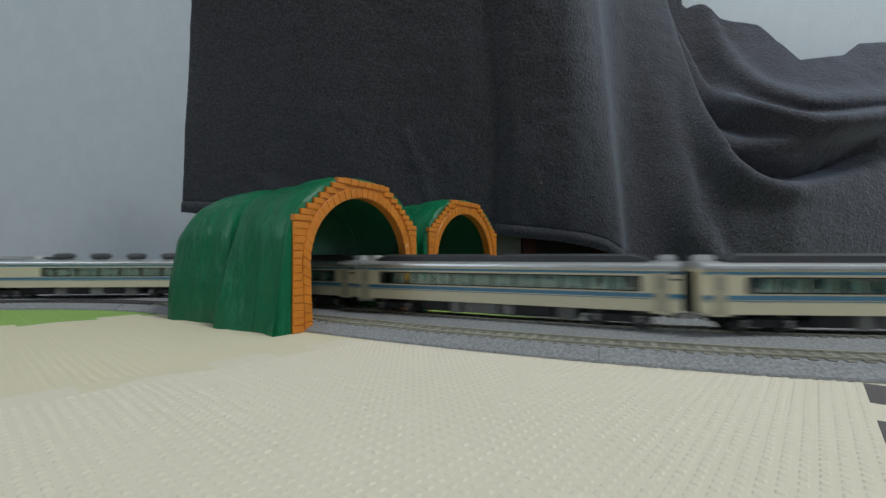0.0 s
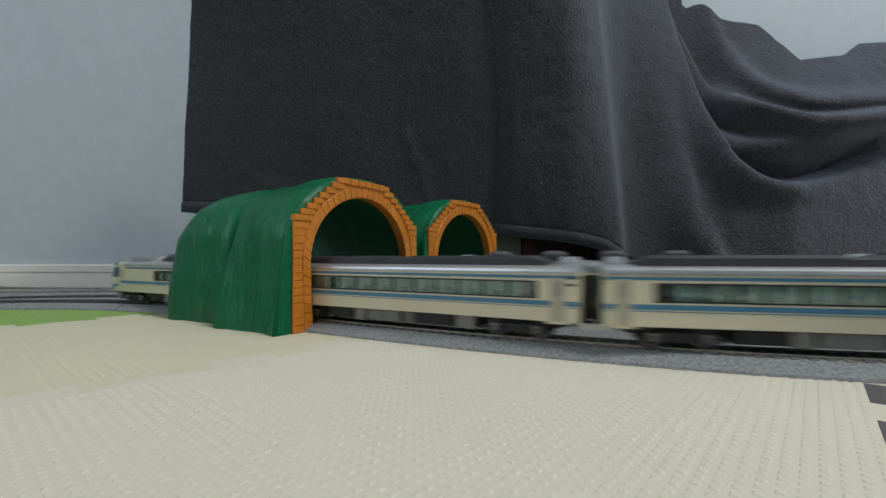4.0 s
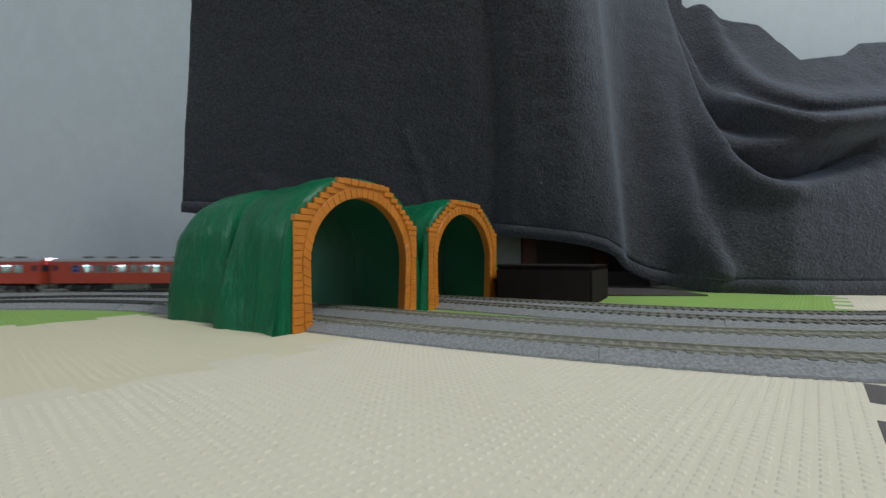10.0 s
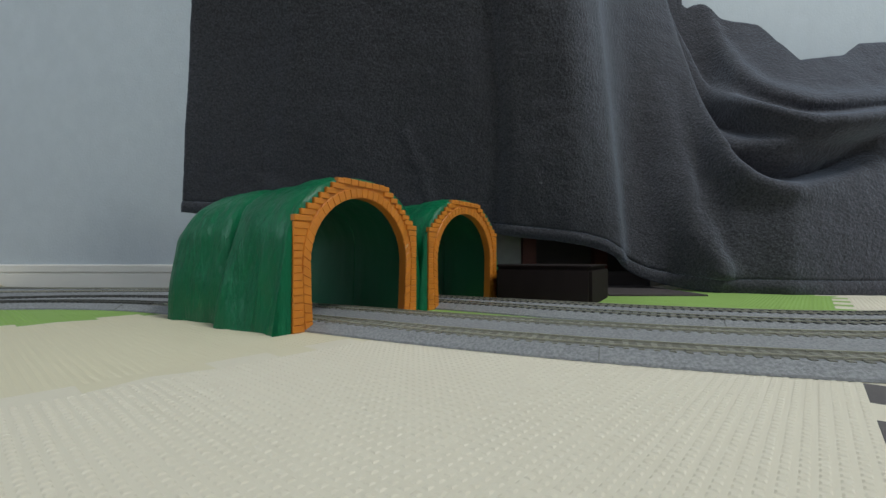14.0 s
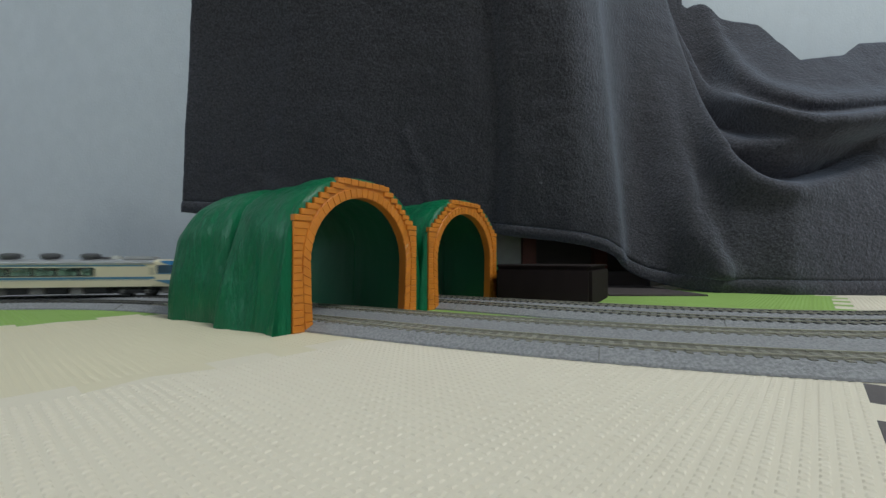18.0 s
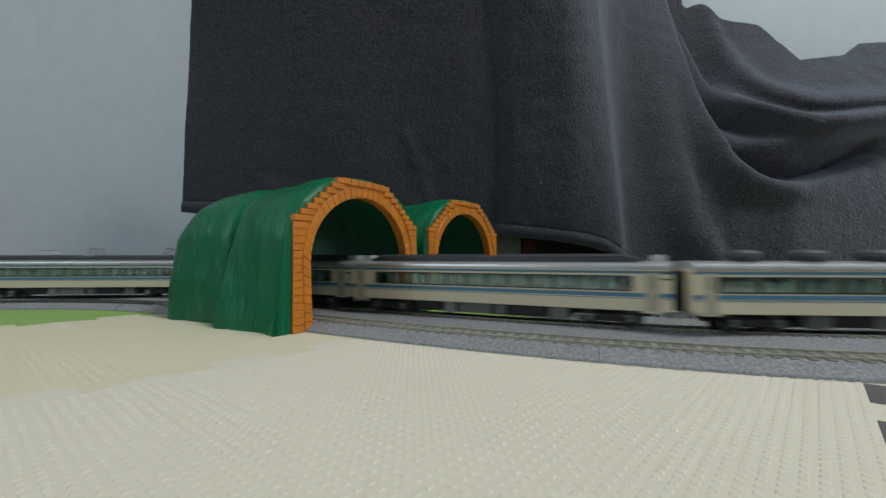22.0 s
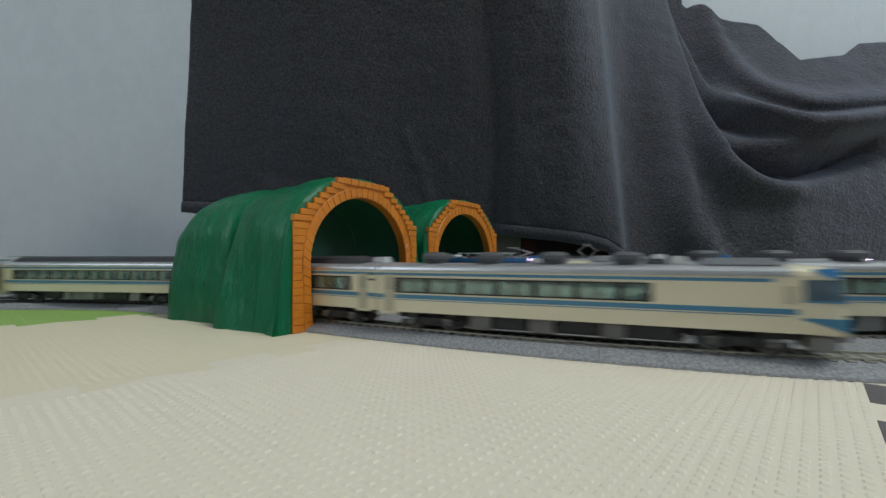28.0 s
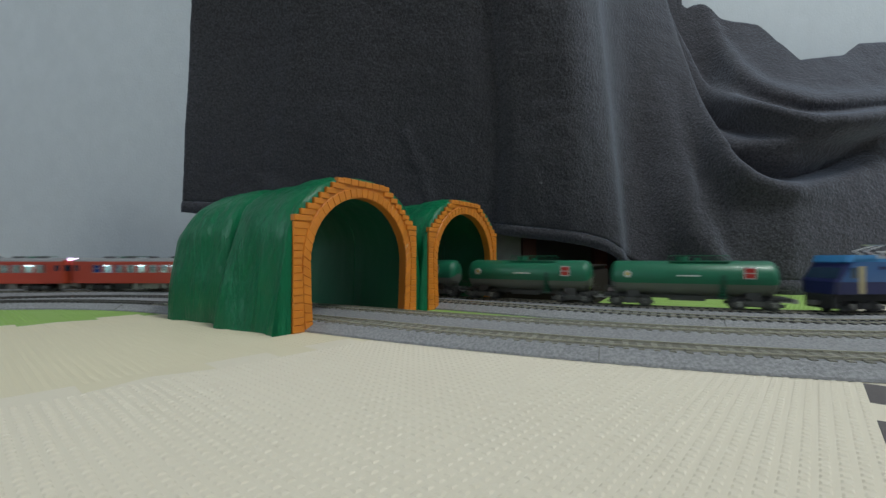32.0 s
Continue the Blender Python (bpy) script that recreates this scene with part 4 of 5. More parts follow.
def nose(top, x1, lit):
    """The raked cab front."""
    def section(x, half, zl, ze, zr, n=10):
        pts = [(half * 0.94, zl), (half, zl + 0.004), (half, ze)]
        pts += [(half * math.cos(a), ze + (zr - ze) * math.sin(a) ** 0.75) for a in (math.pi * i / n for i in range(1, n))]
        pts += [(-half, ze), (-half, zl + 0.004), (-half * 0.94, zl)]
        return pts

    def shell():
        rows = []
        for k, (dx_low, dx_high, half, zr) in enumerate(((0.0, 0.0, HALF, Z_ROOF), (0.010, 0.0085, HALF, Z_ROOF - 0.0001), (0.0190, 0.0155, HALF - 0.0004, Z_ROOF - 0.0006), (0.0222, 0.0182, HALF - 0.0022, Z_ROOF - 0.0018),
                                                         (0.0235, 0.0192, HALF - 0.0060, Z_ROOF - 0.0034))):
            zl, ze = Z_LOW - 0.0002 * k, Z_EAVE - 0.0004 * k
            sec = section(0, half, zl, ze, zr)
            rows.append([(x1 + dx_low + (dx_high - dx_low) * min(1, max(0, (z - 0.024) / 0.018)), y, z) for y, z in sec])
        bm = bmesh.new()
        return loft(bm, rows)
    shared("cab_front", "cab_front", shell, CREAM, top)

    def wrap(z0, z1, off, grow, xs):
        """A band that follows the front of the cab."""
        def make():
            rows = []
            for top_row, z in ((False, z0), (True, z1)):
                lean = -0.0042 * min(1, max(0, (z - 0.024) / 0.018))
                row = []
                for q, (dx, y) in enumerate(((xs, HALF + grow), (0.0190, HALF - 0.0004 + grow), (0.0222 + grow, HALF - 0.0022 + grow), (0.0236 + grow, HALF - 0.0060))):
                    zz = z if top_row else z0 + off * (1.0, 0.25, 0.0, 0.0)[q]
                    row.append((x1 + dx + lean * min(1, max(0, dx / 0.0190)), y, zz))
                row += [(x, -y, zz) for x, y, zz in row[::-1]]
                rows.append(row)
            bm = bmesh.new()
            back = [[(x - 0.0012, y * 0.97, z) for x, y, z in r] for r in rows]
            return loft(bm, [rows[0] , rows[1], back[1], back[0], rows[0]], closed=False, caps=False)
        return make
    shared("windscreen", "windscreen", wrap(0.0290, 0.0392, 0, 0.0004, 0.0050), CAB_BLUE, top, label="dark blue-tinted wraparound windscreen")
    shared("blue_apron", "apron", wrap(0.0134, 0.0204, 0.0062, 0.0004, 0.0040), BLUE, top, label="blue painted apron")
    shared("blue_brow", "brow", wrap(0.0394, 0.0446, 0.0038, 0.0004, 0.0120), LIGHT_BLUE, top, label="blue painted brow")
    shared("sill_stripe", "sillstripe", wrap(0.0280, 0.0290, 0, 0.0005, 0.0045), BLUE, top)

    def side_win():
        return box_bm(-0.0025, 0.0025, -HALF - 0.0003, -HALF + 0.0002, Z_SILL + 0.001, Z_HEAD)
    both("cab_side_window", "cabside", side_win, DOOR_GREY, top, x1 - 0.0010)

    def lamps():
        return box_bm(x1 + 0.0190, x1 + 0.0246, -0.0050, 0.0050, 0.0222, 0.0282, bevel=0.0010)
    shared("head_sign", "exlamp" + ("" if lit else "dull"), lamps, LAMP if lit else SILVER, top, None, "lit white head sign" if lit else "unlit head sign")
    shared("pilot", "pilot", lambda: box_bm(x1 + 0.008, x1 + 0.0195, -0.0135, 0.0135, 0.0030, 0.0118, bevel=0.0012), UNDER_GREY, top, label="grey snow plough")


def red_car(cabs, label, group):
    """A vermilion railcar; cabs: ends with a driver's cab, a string of L and R."""
    top = thing("railcar", label, "train car", group)
    half, low, sill, head, eave, ridge = 0.0179, 0.0120, 0.0282, 0.0388, 0.0442, 0.0495
    spans = [(-0.096 + i * 0.0170, -0.096 + i * 0.0170 + 0.0118) for i in range(12)]
    x0, x1 = -0.1275, 0.1275
    shared("body", "red_body", lambda: side_walls(x0, x1, half, low, sill, head, eave, spans), RED, top)
    shared("roof", "red_roof", lambda: roof_bm(x0, x1, half - 0.0004, eave, ridge), ROOF_RED, top)

    for x in (x0, x1):
        shared("end_wall", ("red_end", x), lambda: box_bm(x - 0.0008, x + 0.0008, -half, half, low, eave + 0.002, bevel=0.0004), RED_FRONT, top, label="bright vermilion end wall")
    for side, x in (("L", x0), ("R", x1)):
        s = -1 if side == "L" else 1
        if side in cabs:
            def glassy():
                bm = bmesh.new()
                for y0, y1 in ((-0.0155, -0.0065), (0.0065, 0.0155), (-0.0048, 0.0048)):
                    box(bm, 0.0010, 0.0014, y0, y1, 0.0300, 0.0390)
                return bm
            shared("cab_window", "red_cabwin", glassy, CAB_DARK, top, pose(x, 0, 0, 0, 0, 0 if s > 0 else 180), "dark cab windows")

            def lights():
                return tube(bmesh.new(), (0.0005, 0, 0.0474), (0.0030, 0, 0.0474), 0.0018, 12)
            for y in (-0.005, 0.005):
                shared("headlight", "red_lamp", lights, TAIL_LAMP, top, pose(x, y, 0, 0, 0, 0 if s > 0 else 180), "glowing violet-white roof lamp")
            shared("lamp_hood", "red_hood", lambda: box_bm(-0.012, 0.0012, -0.0085, 0.0085, 0.0450, 0.0488, bevel=0.0008), RED_FRONT, top, pose(x, 0, 0, 0, 0, 0 if s > 0 else 180))

            def sidewin():
                return box_bm(-0.0030, 0.0030, -half - 0.0002, -half, 0.0305, 0.0388)
            both("cab_side_window", "red_sidewin", sidewin, CAB_DARK, top, x - s * 0.0075)
            shared("pilot", "red_pilot", lambda: box_bm(-0.009, -0.001, -0.0125, 0.0125, 0.0035, 0.0115, bevel=0.001), UNDER_GREY, top, pose(x, 0, 0, 0, 0, 0 if s > 0 else 180))
        else:
            shared("gangway", "red_gang", lambda: box_bm(0.001, 0.0042, -0.0062, 0.0062, low, eave - 0.002, bevel=0.0006), UNDER, top, pose(x, 0, 0, 0, 0, 0 if s > 0 else 180))
    for a, b in spans:
        both("window_pane", "red_pane", lambda: _panes(0.0118, half - 0.0008, sill, head), GLASS, top, (a + b) / 2)

        def frame_bm():
            bm = bmesh.new()
            for q in (-1,):
                ya, yb = sorted((q * (half - 0.0002), q * (half + 0.0002)))
                for fx0, fx1, fz0, fz1 in ((-0.0063, -0.0057, sill, head), (0.0057, 0.0063, sill, head), (-0.0063, 0.0063, sill - 0.0005, sill + 0.0001), (-0.0063, 0.0063, head - 0.0001, head + 0.0005),
                                           (-0.0057, 0.0057, 0.0334, 0.0339)):
                    box(bm, fx0, fx1, ya, yb, fz0, fz1)
            return bm
        both("window_frame", "red_frame", frame_bm, SILVER, top, (a + b) / 2)
    for x in (-0.110, 0.116):
        def door():
            return box_bm(-0.0045, 0.0045, -half - 0.0003, -half + 0.0002, low + 0.0004, eave - 0.003)
        if not ((x < 0 and "L" in cabs) or (x > 0 and "R" in cabs)):
            both("door", "red_door", door, RED, top, x)
            both("door_window", "red_doorwin", lambda: box_bm(-0.0025, 0.0025, -half - 0.0005, -half, sill + 0.002, head - 0.0005), CAB_DARK, top, x)
    shared("interior", "red_inside", lambda: box_bm(-0.124, 0.124, -0.0010, 0.0010, low + 0.001, eave), INTERIOR, top)
    seats(top, -0.096, 0.100, SEAT, key="red")
    for x in (-0.088, -0.034, 0.017, 0.070):
        shared("cabin_lamp", "cabin_lamp", lambda: box_bm(-0.0022, 0.0022, -0.0158, 0.0158, 0.0372, 0.0386), CABIN_LAMP, top, pose(x, 0, 0), "glowing cabin lamp")
    for i in range(6):
        def fan():
            bm = box_bm(-0.0052, 0.0052, -0.0060, 0.0060, ridge - 0.0014, ridge + 0.0024)
            bmesh.ops.bevel(bm, geom=[q for q in bm.edges], offset=0.0009, segments=2, affect="EDGES")
            return bm
        shared("roof_vent", "red_vent", fan, ROOF_DARKER, top, pose(-0.085 + i * 0.034, 0, 0))
    if "R" not in cabs:
        shared("roof_cooler", "red_cooler", lambda: box_bm(-0.022, 0.022, -0.0105, 0.0105, ridge - 0.001, ridge + 0.0052, bevel=0.0016), PALE_GREY, top, pose(0.100, 0, 0))
    if "B" in cabs:
        def blind():
            bm = bmesh.new()
            for q in (-1, 1):
                box(bm, -0.0058, 0.0058, *sorted((q * (half - 0.0016), q * (half - 0.0012))), sill, head)
            return bm
        shared("blue_blind", "blind", blind, BLIND, top, pose(-0.090, 0, 0), "bright blue window blind")
    underfloor(top, UF_B)
    bogies(top, (-0.088, 0.088))
    coupler(top, x0, -1)
    coupler(top, x1, 1)
    return top


def tank_car(label, group):
    top = thing("tank_wagon", label, "tank wagon", group)
    r, zc, half_l = 0.0172, 0.0300, 0.0735

    def drum(a0, a1, rr=r):
        n = 16
        rows = []
        for x, k in ((-half_l, 0.0), (-half_l + 0.0004, 0.45), (-half_l + 0.0016, 0.75), (-half_l + 0.0040, 0.94), (-half_l + 0.0070, 1.0), (half_l - 0.0070, 1.0), (half_l - 0.0040, 0.94), (half_l - 0.0016, 0.75), (half_l - 0.0004, 0.45), (half_l, 0.0)):
            sag = 0.0022 * (1 - abs(x) / half_l)
            rows.append([(x, (rr * max(k, 0.01)) * math.cos(a0 + (a1 - a0) * i / n), zc - sag + (rr * max(k, 0.01)) * math.sin(a0 + (a1 - a0) * i / n)) for i in range(n + 1)])
        bm = bmesh.new()
        return loft(bm, rows, closed=False, caps=False)
    ob = shared("tank_upper", "tank_up", lambda: drum(radians(-18), radians(198)), TANK_GREEN, top, label="glossy green upper tank")
    for p in ob.data.polygons:
        p.use_smooth = True
    ob = shared("tank_lower", "tank_low", lambda: drum(radians(198), radians(342)), TANK_GREY, top, label="grey lower tank")
    for p in ob.data.polygons:
        p.use_smooth = True

    def catwalk():
        bm = bmesh.new()
        z = zc + r + 0.0002
        for side in (-1, 1):
            box(bm, -0.018, 0.034, *sorted((side * 0.0055, side * 0.0095)), z - 0.0018, z - 0.0010)
            for x in np.linspace(-0.017, 0.033, 7):
                tube(bm, (x, side * 0.0092, z - 0.0012), (x, side * 0.0092, z + 0.0048), 0.0003, 5)
            tube(bm, (-0.017, side * 0.0092, z + 0.0048), (0.033, side * 0.0092, z + 0.0048), 0.0003, 5)
        return bm
    shared("catwalk", "catwalk", catwalk, TANK_GREEN, top, label="green railed catwalk")

    def dome():
        bm = bmesh.new()
        tube(bm, (-0.006, 0, zc + r - 0.001), (-0.006, 0, zc + r + 0.0040), 0.0060, 18)
        tube(bm, (0.008, 0, zc + r - 0.001), (0.008, 0, zc + r + 0.0026), 0.0030, 14)
        return bm
    shared("manhole_dome", "dome", dome, TANK_GREEN, top)

    def ladder():
        bm = bmesh.new()
        for side in (-1, 1):
            for dx in (0.024, 0.029):
                tube(bm, (dx, side * 0.0098, zc + r - 0.003), (dx, side * 0.0158, zc - 0.004), 0.00035, 5)
                tube(bm, (dx, side * 0.0158, zc - 0.004), (dx, side * 0.0158, 0.0100), 0.00035, 5)
            for z in np.linspace(0.012, 0.030, 7):
                tube(bm, (0.024, side * 0.0158, z), (0.029, side * 0.0158, z), 0.0003, 5)
        return bm
    shared("ladder", "ladder", ladder, TANK_GREEN, top)

    def strap():
        n = 24
        rows = [[(x, (r + 0.0003) * math.cos(2 * math.pi * i / n), zc - 0.0015 + (r + 0.0003) * math.sin(2 * math.pi * i / n)) for i in range(n)] for x in (0.0245, 0.0295)]
        return loft(bmesh.new(), rows, caps=False)
    shared("strap", "tank_strap", strap, TANK_STRAP, top, label="dark green strap round the tank")

    def sign(name, a, b, out, mat, parents, label=""):
        made = []
        for side, parent in zip((-1, 1), parents):
            y = side * (r + out)
            made.append(shared(name, (name, a, b, side), lambda: box_bm(a[0], a[1], *sorted((y, y + side * 0.0003)), b[0], b[1]), mat, parent, label=label))
        return made
    plates = sign("hazard_plate", (0.043, 0.053), (0.0300, 0.0410), 0.0003, WHITE, (top, top), "white-edged red hazard plate")
    sign("red_field", (0.0440, 0.0520), (0.0308, 0.0350), 0.0006, SIGN_RED, plates)
    sign("red_field", (0.0440, 0.0520), (0.0358, 0.0400), 0.0006, SIGN_RED, plates)
    sign("line_of_lettering", (-0.012, 0.008), (0.0318, 0.0330), 0.0002, WHITE, (top, top))

    def roundel(rr, out, side):
        return lambda: tube(bmesh.new(), (-0.057, side * (r - 0.001), 0.0335), (-0.057, side * (r + out), 0.0335), rr, 18)
    for side in (-1, 1):
        q = shared("roundel", ("rou", side), roundel(0.0036, 0.0003, side), WHITE, top, label="round cream badge")
        shared("roundel_centre", ("rou2", side), roundel(0.0018, 0.0005, side), YELLOW, q)

    def frame_bm():
        bm = box_bm(-0.080, 0.080, -0.0030, 0.0030, 0.0090, 0.0128)
        for x in (-0.0795, 0.0795):
            box(bm, x - 0.0012, x + 0.0012, -0.0150, 0.0150, 0.0095, 0.0128)
        for x in (-0.052, 0.052):
            box(bm, x - 0.006, x + 0.006, -0.0120, 0.0120, 0.0110, 0.0168)
        for side in (-1, 1):
            for sx in (-1, 1):
                box(bm, *sorted((sx * 0.0655, sx * 0.0795)), *sorted((side * 0.0135, side * 0.0150)), 0.0118, 0.0128)
                for x in (0.0665, 0.0785):
                    tube(bm, (sx * x, side * 0.0142, 0.0128), (sx * x, side * 0.0142, 0.0200), 0.0003, 5)
                tube(bm, (sx * 0.0665, side * 0.0142, 0.0200), (sx * 0.0785, side * 0.0142, 0.0200), 0.0003, 5)
        box(bm, -0.018, 0.014, -0.0045, 0.0045, 0.0070, 0.0120)
        return bm
    shared("underframe", "tank_frame", frame_bm, TANK_FRAME, top)
    bogies(top, (-0.054, 0.054), TANK_FRAME)
    coupler(top, -0.079, -1)
    coupler(top, 0.079, 1)
    return top


def loco_unit(cab_end, marks, label, group, twin=False):
    """One half of the twin electric locomotive, its cab at +x or -x; twin: the lead engine with two diamond pantographs."""
    top = thing("electric_locomotive", label, "locomotive", group)
    s = 1 if cab_end > 0 else -1
    t = pose(0, 0, 0, 0, 0, 0 if s > 0 else 180)
    half = 0.0180

    def slab(z0, z1, xa, xb, rake0, rake1):
        def make():
            rows = []
            for z, rk in ((z0, rake0), (z1, rake1)):
                ring = [(xa, -half), (xb - rk - 0.002, -half), (xb - rk, -half + 0.004), (xb - rk, half - 0.004), (xb - rk - 0.002, half), (xa, half)]
                rows.append([(x, y, z) for x, y in ring])
            bm = bmesh.new()
            return loft(bm, rows)
        return make
    shared("lower_body", "loco_low", slab(0.0175, 0.0285, -0.0765, 0.078, 0.0, 0.0), NAVY, top, t, "dark navy lower body")
    shared("upper_body", "loco_up", slab(0.0285, 0.0462, -0.0765, 0.078, 0.0, 0.0125), SKY_BLUE, top, t, "mid blue upper body")
    shared("cab_flank", "loco_flank", slab(0.0286, 0.0450, 0.048, 0.0784, -0.0001, 0.0117), NAVY, top, t)
    ob = top.children[-1]
    ob.matrix_basis = t @ Matrix.Diagonal((1, 1.012, 1, 1))
    shared("roof", "loco_roof", slab(0.0462, 0.0492, -0.0755, 0.0655, 0.0, 0.002), LIGHT_BLUE, top, t, "light blue roof edge")
    shared("cab_roof", "loco_cabroof", slab(0.0463, 0.0525, 0.040, 0.0675, 0.0, 0.003), LIGHT_BLUE, top, t)

    def roofgear():
        bm = box_bm(-0.070, 0.045, -0.012, 0.012, 0.0478, 0.0491)
        for x in (-0.055, -0.030, 0.0, 0.025):
            box(bm, x - 0.008, x + 0.008, -0.009, 0.009, 0.0491, 0.0515, bevel=0.0006)
        return bm
    shared("roof_gear", "loco_gear", roofgear, ROOF_DARKER if twin else ROOF_GREY, top, t)

    def red_insulators():
        bm = bmesh.new()
        for x in np.linspace(-0.040, 0.030, 6):
            tube(bm, (x, 0.0075, 0.0488), (x, 0.0075, 0.0520), 0.0014, 8)
            tube(bm, (x, -0.0075, 0.0488), (x, -0.0075, 0.0520), 0.0014, 8)
        return bm

    def busbar():
        bm = tube(bmesh.new(), (-0.060, 0, 0.0556), (0.018, 0, 0.0556), 0.0006, 6)
        for x in (-0.045, -0.015, 0.012):
            tube(bm, (x, 0, 0.0488), (x, 0, 0.0552), 0.0009, 6)
        return bm
    if twin:
        for x in (-0.063, 0.063):
            pantograph(top, x, 0.0492)
    else:
        shared("busbar", "loco_busbar", busbar, WHITE, top, t, "pale roof busbar on insulators")
        shared("insulator", "loco_red", red_insulators, SIGN_RED, top, t, "red roof insulators")
        shared("pantograph_arm", "loco_pan", _loco_pan, SILVER, top, t, "raised silver pantograph")
        shared("roof_box", "loco_wbox", lambda: box_bm(-0.073, -0.058, -0.010, 0.010, 0.0491, 0.0540, bevel=0.001), WHITE, top, t, "white roof box")

    def cabwin():
        bm = bmesh.new()
        loft(bm, [[(xx - 0.0004, y, z), (xx + 0.0006, y, z), (xx + 0.0006, -y, z), (xx - 0.0004, -y, z)] for xx, y, z in ((0.0760, 0.0150, 0.0315), (0.0694, 0.0140, 0.0412))])
        for side in (-1, 1):
            box(bm, 0.060, 0.067, *sorted((side * (half + 0.0002), side * (half + 0.0006))), 0.0320, 0.0412)
        return bm
    shared("cab_window", "loco_win", cabwin, CAB_DARK, top, t)

    for side in (-1, 1):
        shared("cab_door", ("loco_door", side), lambda: box_bm(0.0525, 0.0585, *sorted((side * (half + 0.0002), side * (half + 0.0006))), 0.0180, 0.0425), DOOR_CREAM, top, t, "cream cab door")

    def grilles():
        bm = bmesh.new()
        for side in (-1, 1):
            for x in (-0.060, -0.038, -0.015, 0.012, 0.034):
                box(bm, x - 0.0045, x + 0.0045, *sorted((side * half, side * (half + 0.0003))), 0.0395, 0.0422)
            box(bm, -0.0760, 0.048, *sorted((side * half, side * (half + 0.0002))), 0.0274, 0.0279)
        return bm
    shared("vent", "loco_vents", grilles, NAVY, top, t)

    def mark():
        bm = bmesh.new()
        for side in (-1, 1):
            rows = [[(x + lean, side * y, z) for x, z, lean in ((0.000, 0.0310, 0), (0.013, 0.0310, 0), (0.013, 0.0352, 0.004), (0.000, 0.0352, 0.004))] for y in (half + 0.0001, half + 0.0004)]
            loft(bm, rows)
        return bm
    shared("white_emblem", "loco_mark", mark, WHITE, top, t)
    if marks:
        def swoosh():
            bm = bmesh.new()
            for side in (-1, 1):
                rows = [[(x, side * y, z) for x, z in ((-0.040, 0.0270), (-0.010, 0.0290), (0.015, 0.0275), (-0.008, 0.0305))] for y in (half + 0.0001, half + 0.0004)]
                loft(bm, rows)
            return bm
        shared("yellow_swoosh", "loco_swoosh", swoosh, YELLOW, top, t)

    def under():
        bm = box_bm(-0.074, 0.076, -0.0120, 0.0120, 0.0108, 0.0176)
        for x in (-0.010, 0.0):
            box(bm, x - 0.010, x + 0.012, -0.0150, 0.0150, 0.0060, 0.0176, bevel=0.0006)
        box(bm, 0.070, 0.079, -0.0135, 0.0135, 0.0045, 0.0175, bevel=0.001)
        return bm
    shared("underframe", "loco_under", under, UNDER, top, t)
    bogies(top, (-0.048, 0.048))
    coupler(top, -0.076, -1)
    coupler(top, 0.076, 1)
    return top


def _loco_pan():
    """A raised single-arm pantograph whose head leans towards the coupled end."""
    bm = bmesh.new()
    for side in (-1, 1):
        tube(bm, (0.022, side * 0.006, 0.0512), (0.036, side * 0.005, 0.0562), 0.0006, 6)
        tube(bm, (0.036, side * 0.005, 0.0562), (0.014, side * 0.004, 0.0618), 0.0005, 6)
    for dx in (-0.002, 0.002):
        tube(bm, (0.014 + dx, -0.013, 0.0622), (0.014 + dx, 0.013, 0.0622), 0.0007, 6)
    box(bm, 0.014, 0.036, -0.008, 0.008, 0.0500, 0.0514)
    return bm


DOOR_GREY = material("tan_door", (0.50, 0.455, 0.33), 0.5, scale=40)
DOOR_PANE = material("tan_door_window", (0.34, 0.32, 0.25), 0.4, scale=40)
CAB_BLUE = material("cab_window_blue", (0.055, 0.105, 0.15), 0.08, scale=20, coat=0.6)
CAB_DARK = material("cab_window_dark", (0.02, 0.045, 0.08), 0.08, scale=20, coat=0.6)
ROOF_RED = material("railcar_roof", (0.30, 0.30, 0.31), 0.6, scale=40)
TANK_FRAME = material("tank_frame_grey", (0.085, 0.085, 0.082), 0.5, scale=60)
ROOF_DARKER = material("dark_grey_cooler", (0.10, 0.10, 0.11), 0.6, scale=40)
PALE_GREY = material("pale_grey_roof_unit", (0.42, 0.42, 0.44), 0.5, scale=40)
WHITE_GREY = material("white_grey_box", (0.62, 0.62, 0.64), 0.5, scale=40)
BLIND = material("blue_blind", (0.02, 0.09, 0.55), 0.6, scale=40)

# trains: track, place of the head at 0 s, speed, pitch of the cars from the head back, and the cars
NEAR_CARS = [("cab_left", "coolers"), ("middle", "dark"), ("middle", "dark"), ("cab_right", "coolers")]
PASS_CARS = [("cab_right", "coolers"), ("middle", "dark"), ("middle", "dark"), ("middle", "dark"), ("cab_left", "coolers"), ("cab_left", "coolers")]
RED_CARS = ["LR", "LB", "R"]
FLEET = []


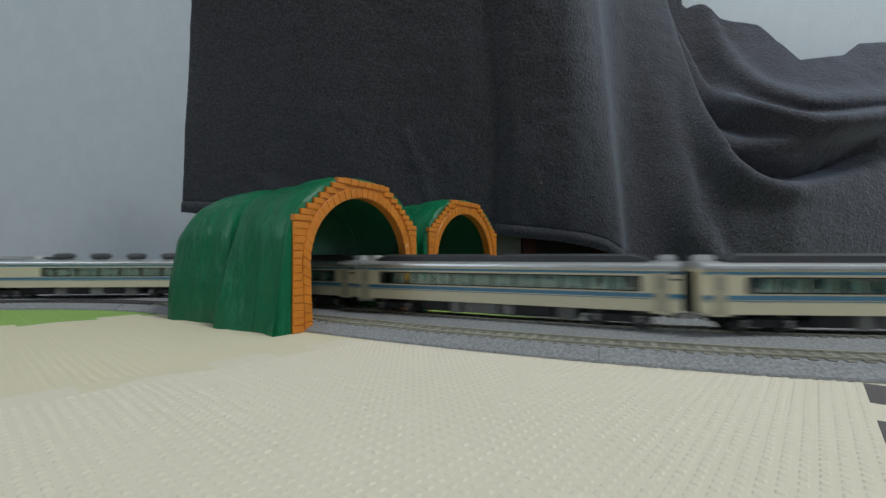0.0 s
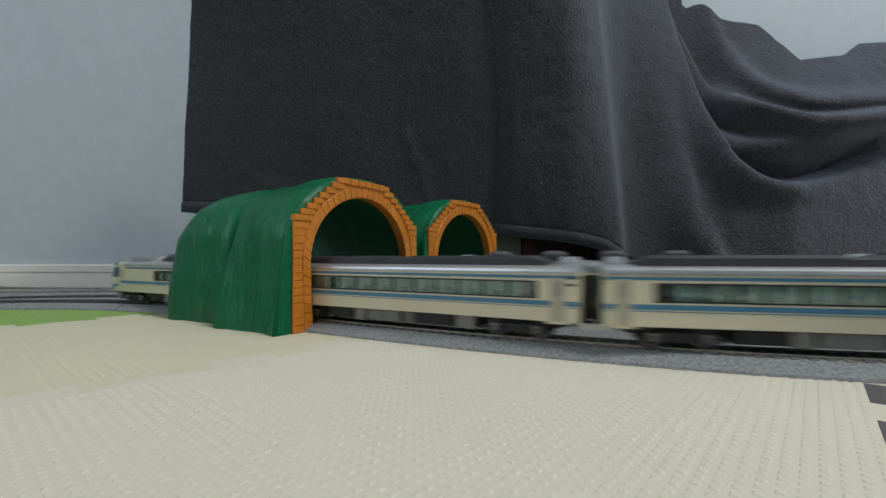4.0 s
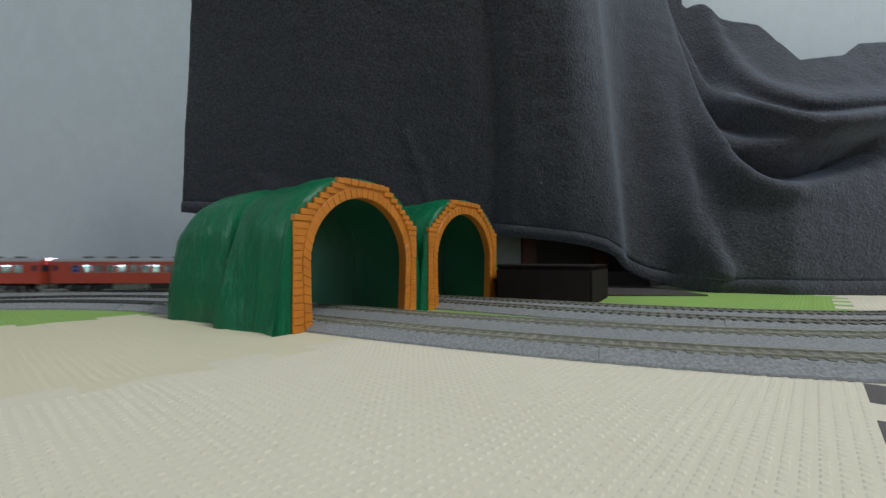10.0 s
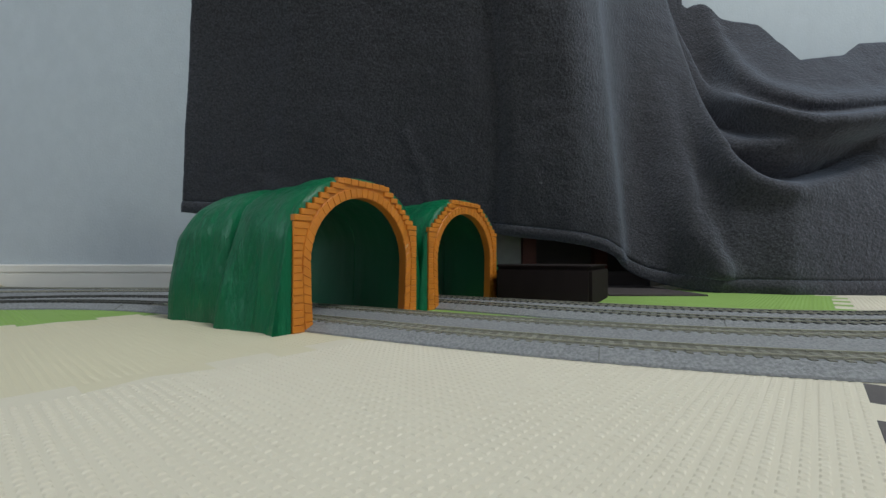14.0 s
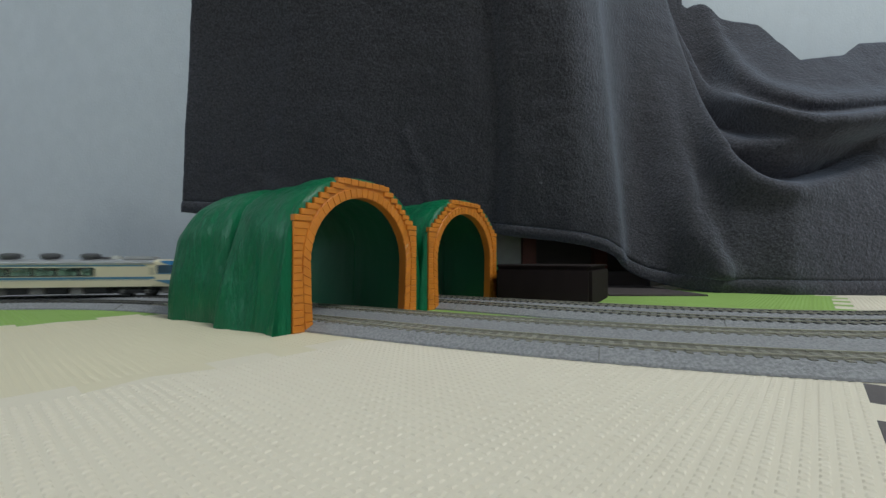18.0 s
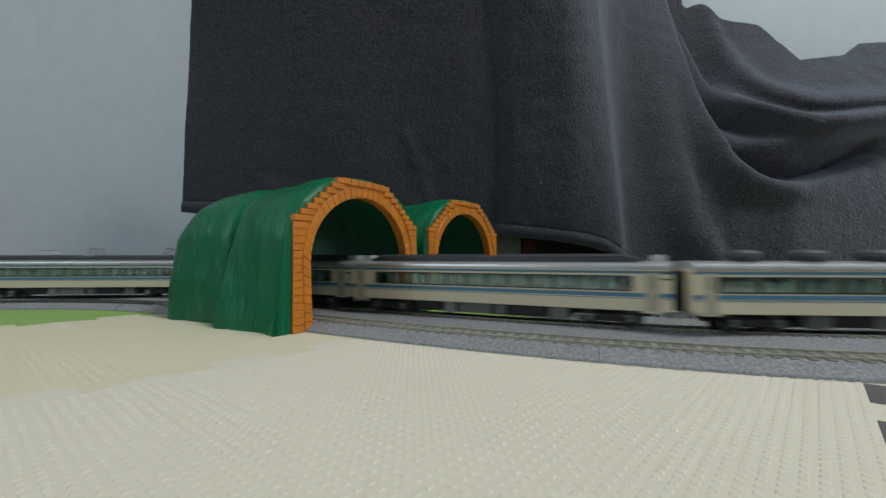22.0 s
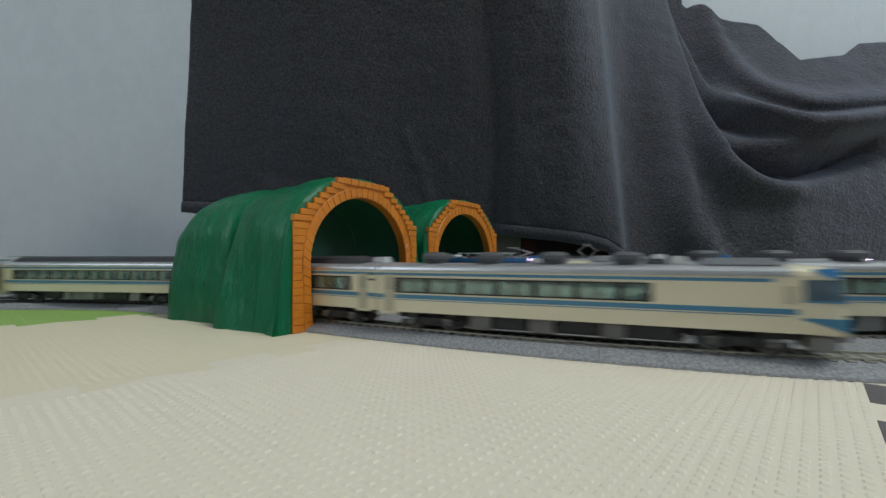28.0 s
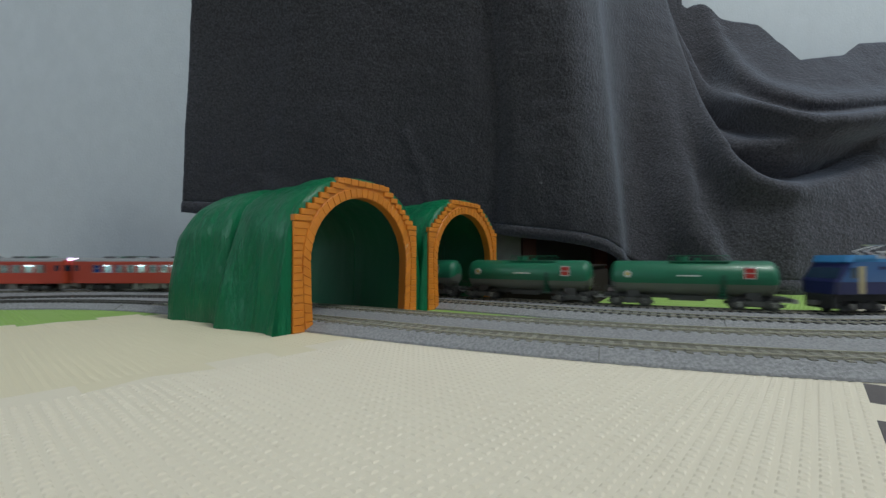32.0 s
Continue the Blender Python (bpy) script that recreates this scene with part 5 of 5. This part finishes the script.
def fleet():
    for i, (kind, roof) in enumerate(NEAR_CARS):
        lab = "ivory express cab car with blue stripes, grey roof coolers" if kind != "middle" else "ivory express passenger car with blue stripes, dark roof"
        car = express_car(kind, roof, lab, "ivory express train going left")
        FLEET.append((car, 1, 0.37567 + 0.25960 * (i + 0.5), -0.19928, 0.090))
    for i, (kind, roof) in enumerate(PASS_CARS):
        lab = {"coolers": "ivory express cab car with blue stripes, grey roof coolers", "dark": "ivory express passenger car with blue stripes, dark roof"}[roof]
        car = express_car(kind, roof, lab, "ivory express train going right")
        car.scale = (1.05, 1.03, 1.03)
        FLEET.append((car, 2, -4.28813 - 0.27508 * (i + 0.5), 0.21580, 0.090))
    for i, cabs in enumerate(RED_CARS):
        car = red_car(cabs, "vermilion red railcar with lit cabin windows, grey roof", "red railcar train")
        FLEET.append((car, 3, 1.52775 + 0.26457 * (i + 0.5), -0.24139, 0.088))
    v4 = 0.1312
    s4 = 0.2817 - v4 * 32.0
    for i in range(7):
        FLEET.append((tank_car("green and grey tank wagon with red hazard plate", "freight train"), 4, s4 - 0.166 * i, v4, 0.054))
    FLEET.append((loco_unit(-1, False, "blue electric locomotive unit with cream cab door", "freight train"), 4, s4 + 0.164, v4, 0.048))
    FLEET.append((loco_unit(1, True, "blue electric locomotive unit with yellow swoosh", "freight train"), 4, s4 + 0.326, v4, 0.048))
    FLEET.append((loco_unit(1, False, "blue electric lead locomotive with two diamond pantographs", "freight train", True), 4, s4 + 0.492, v4, 0.048))
    for car in [f[0] for f in FLEET[-3:]]:
        car.scale = (1.025, 1.0, 1.0)


fleet()


# how much, from where and over what length the trains are drawn apart at the right to fit the camera's view
STRETCH = {1: (0.45, 0.10, 0.22), 2: (0.0, 0.30, 0.20), 3: (6.0, 0.30, 0.10), 4: (0.9, 0.30, 0.20)}


def run(k, s):
    """The place along the track k, shifted on at the right to fit the camera's view."""
    lap = TRACKS[k].lap
    u = (s + lap / 2) % lap - lap / 2
    much, start, length = STRETCH[k]
    more = much * min(max(0.0, u - start), length) ** 2
    return s + more * min(1.0, max(0.0, (2.4 - u) / 1.6))


def motions():
    for car, k, s0, v, half in FLEET:
        n = 256
        walk(car, [(CLIP * i / n, TRACKS[k].car_pose(run(k, s0 + v * CLIP * i / n), half)) for i in range(n + 1)])


motions()
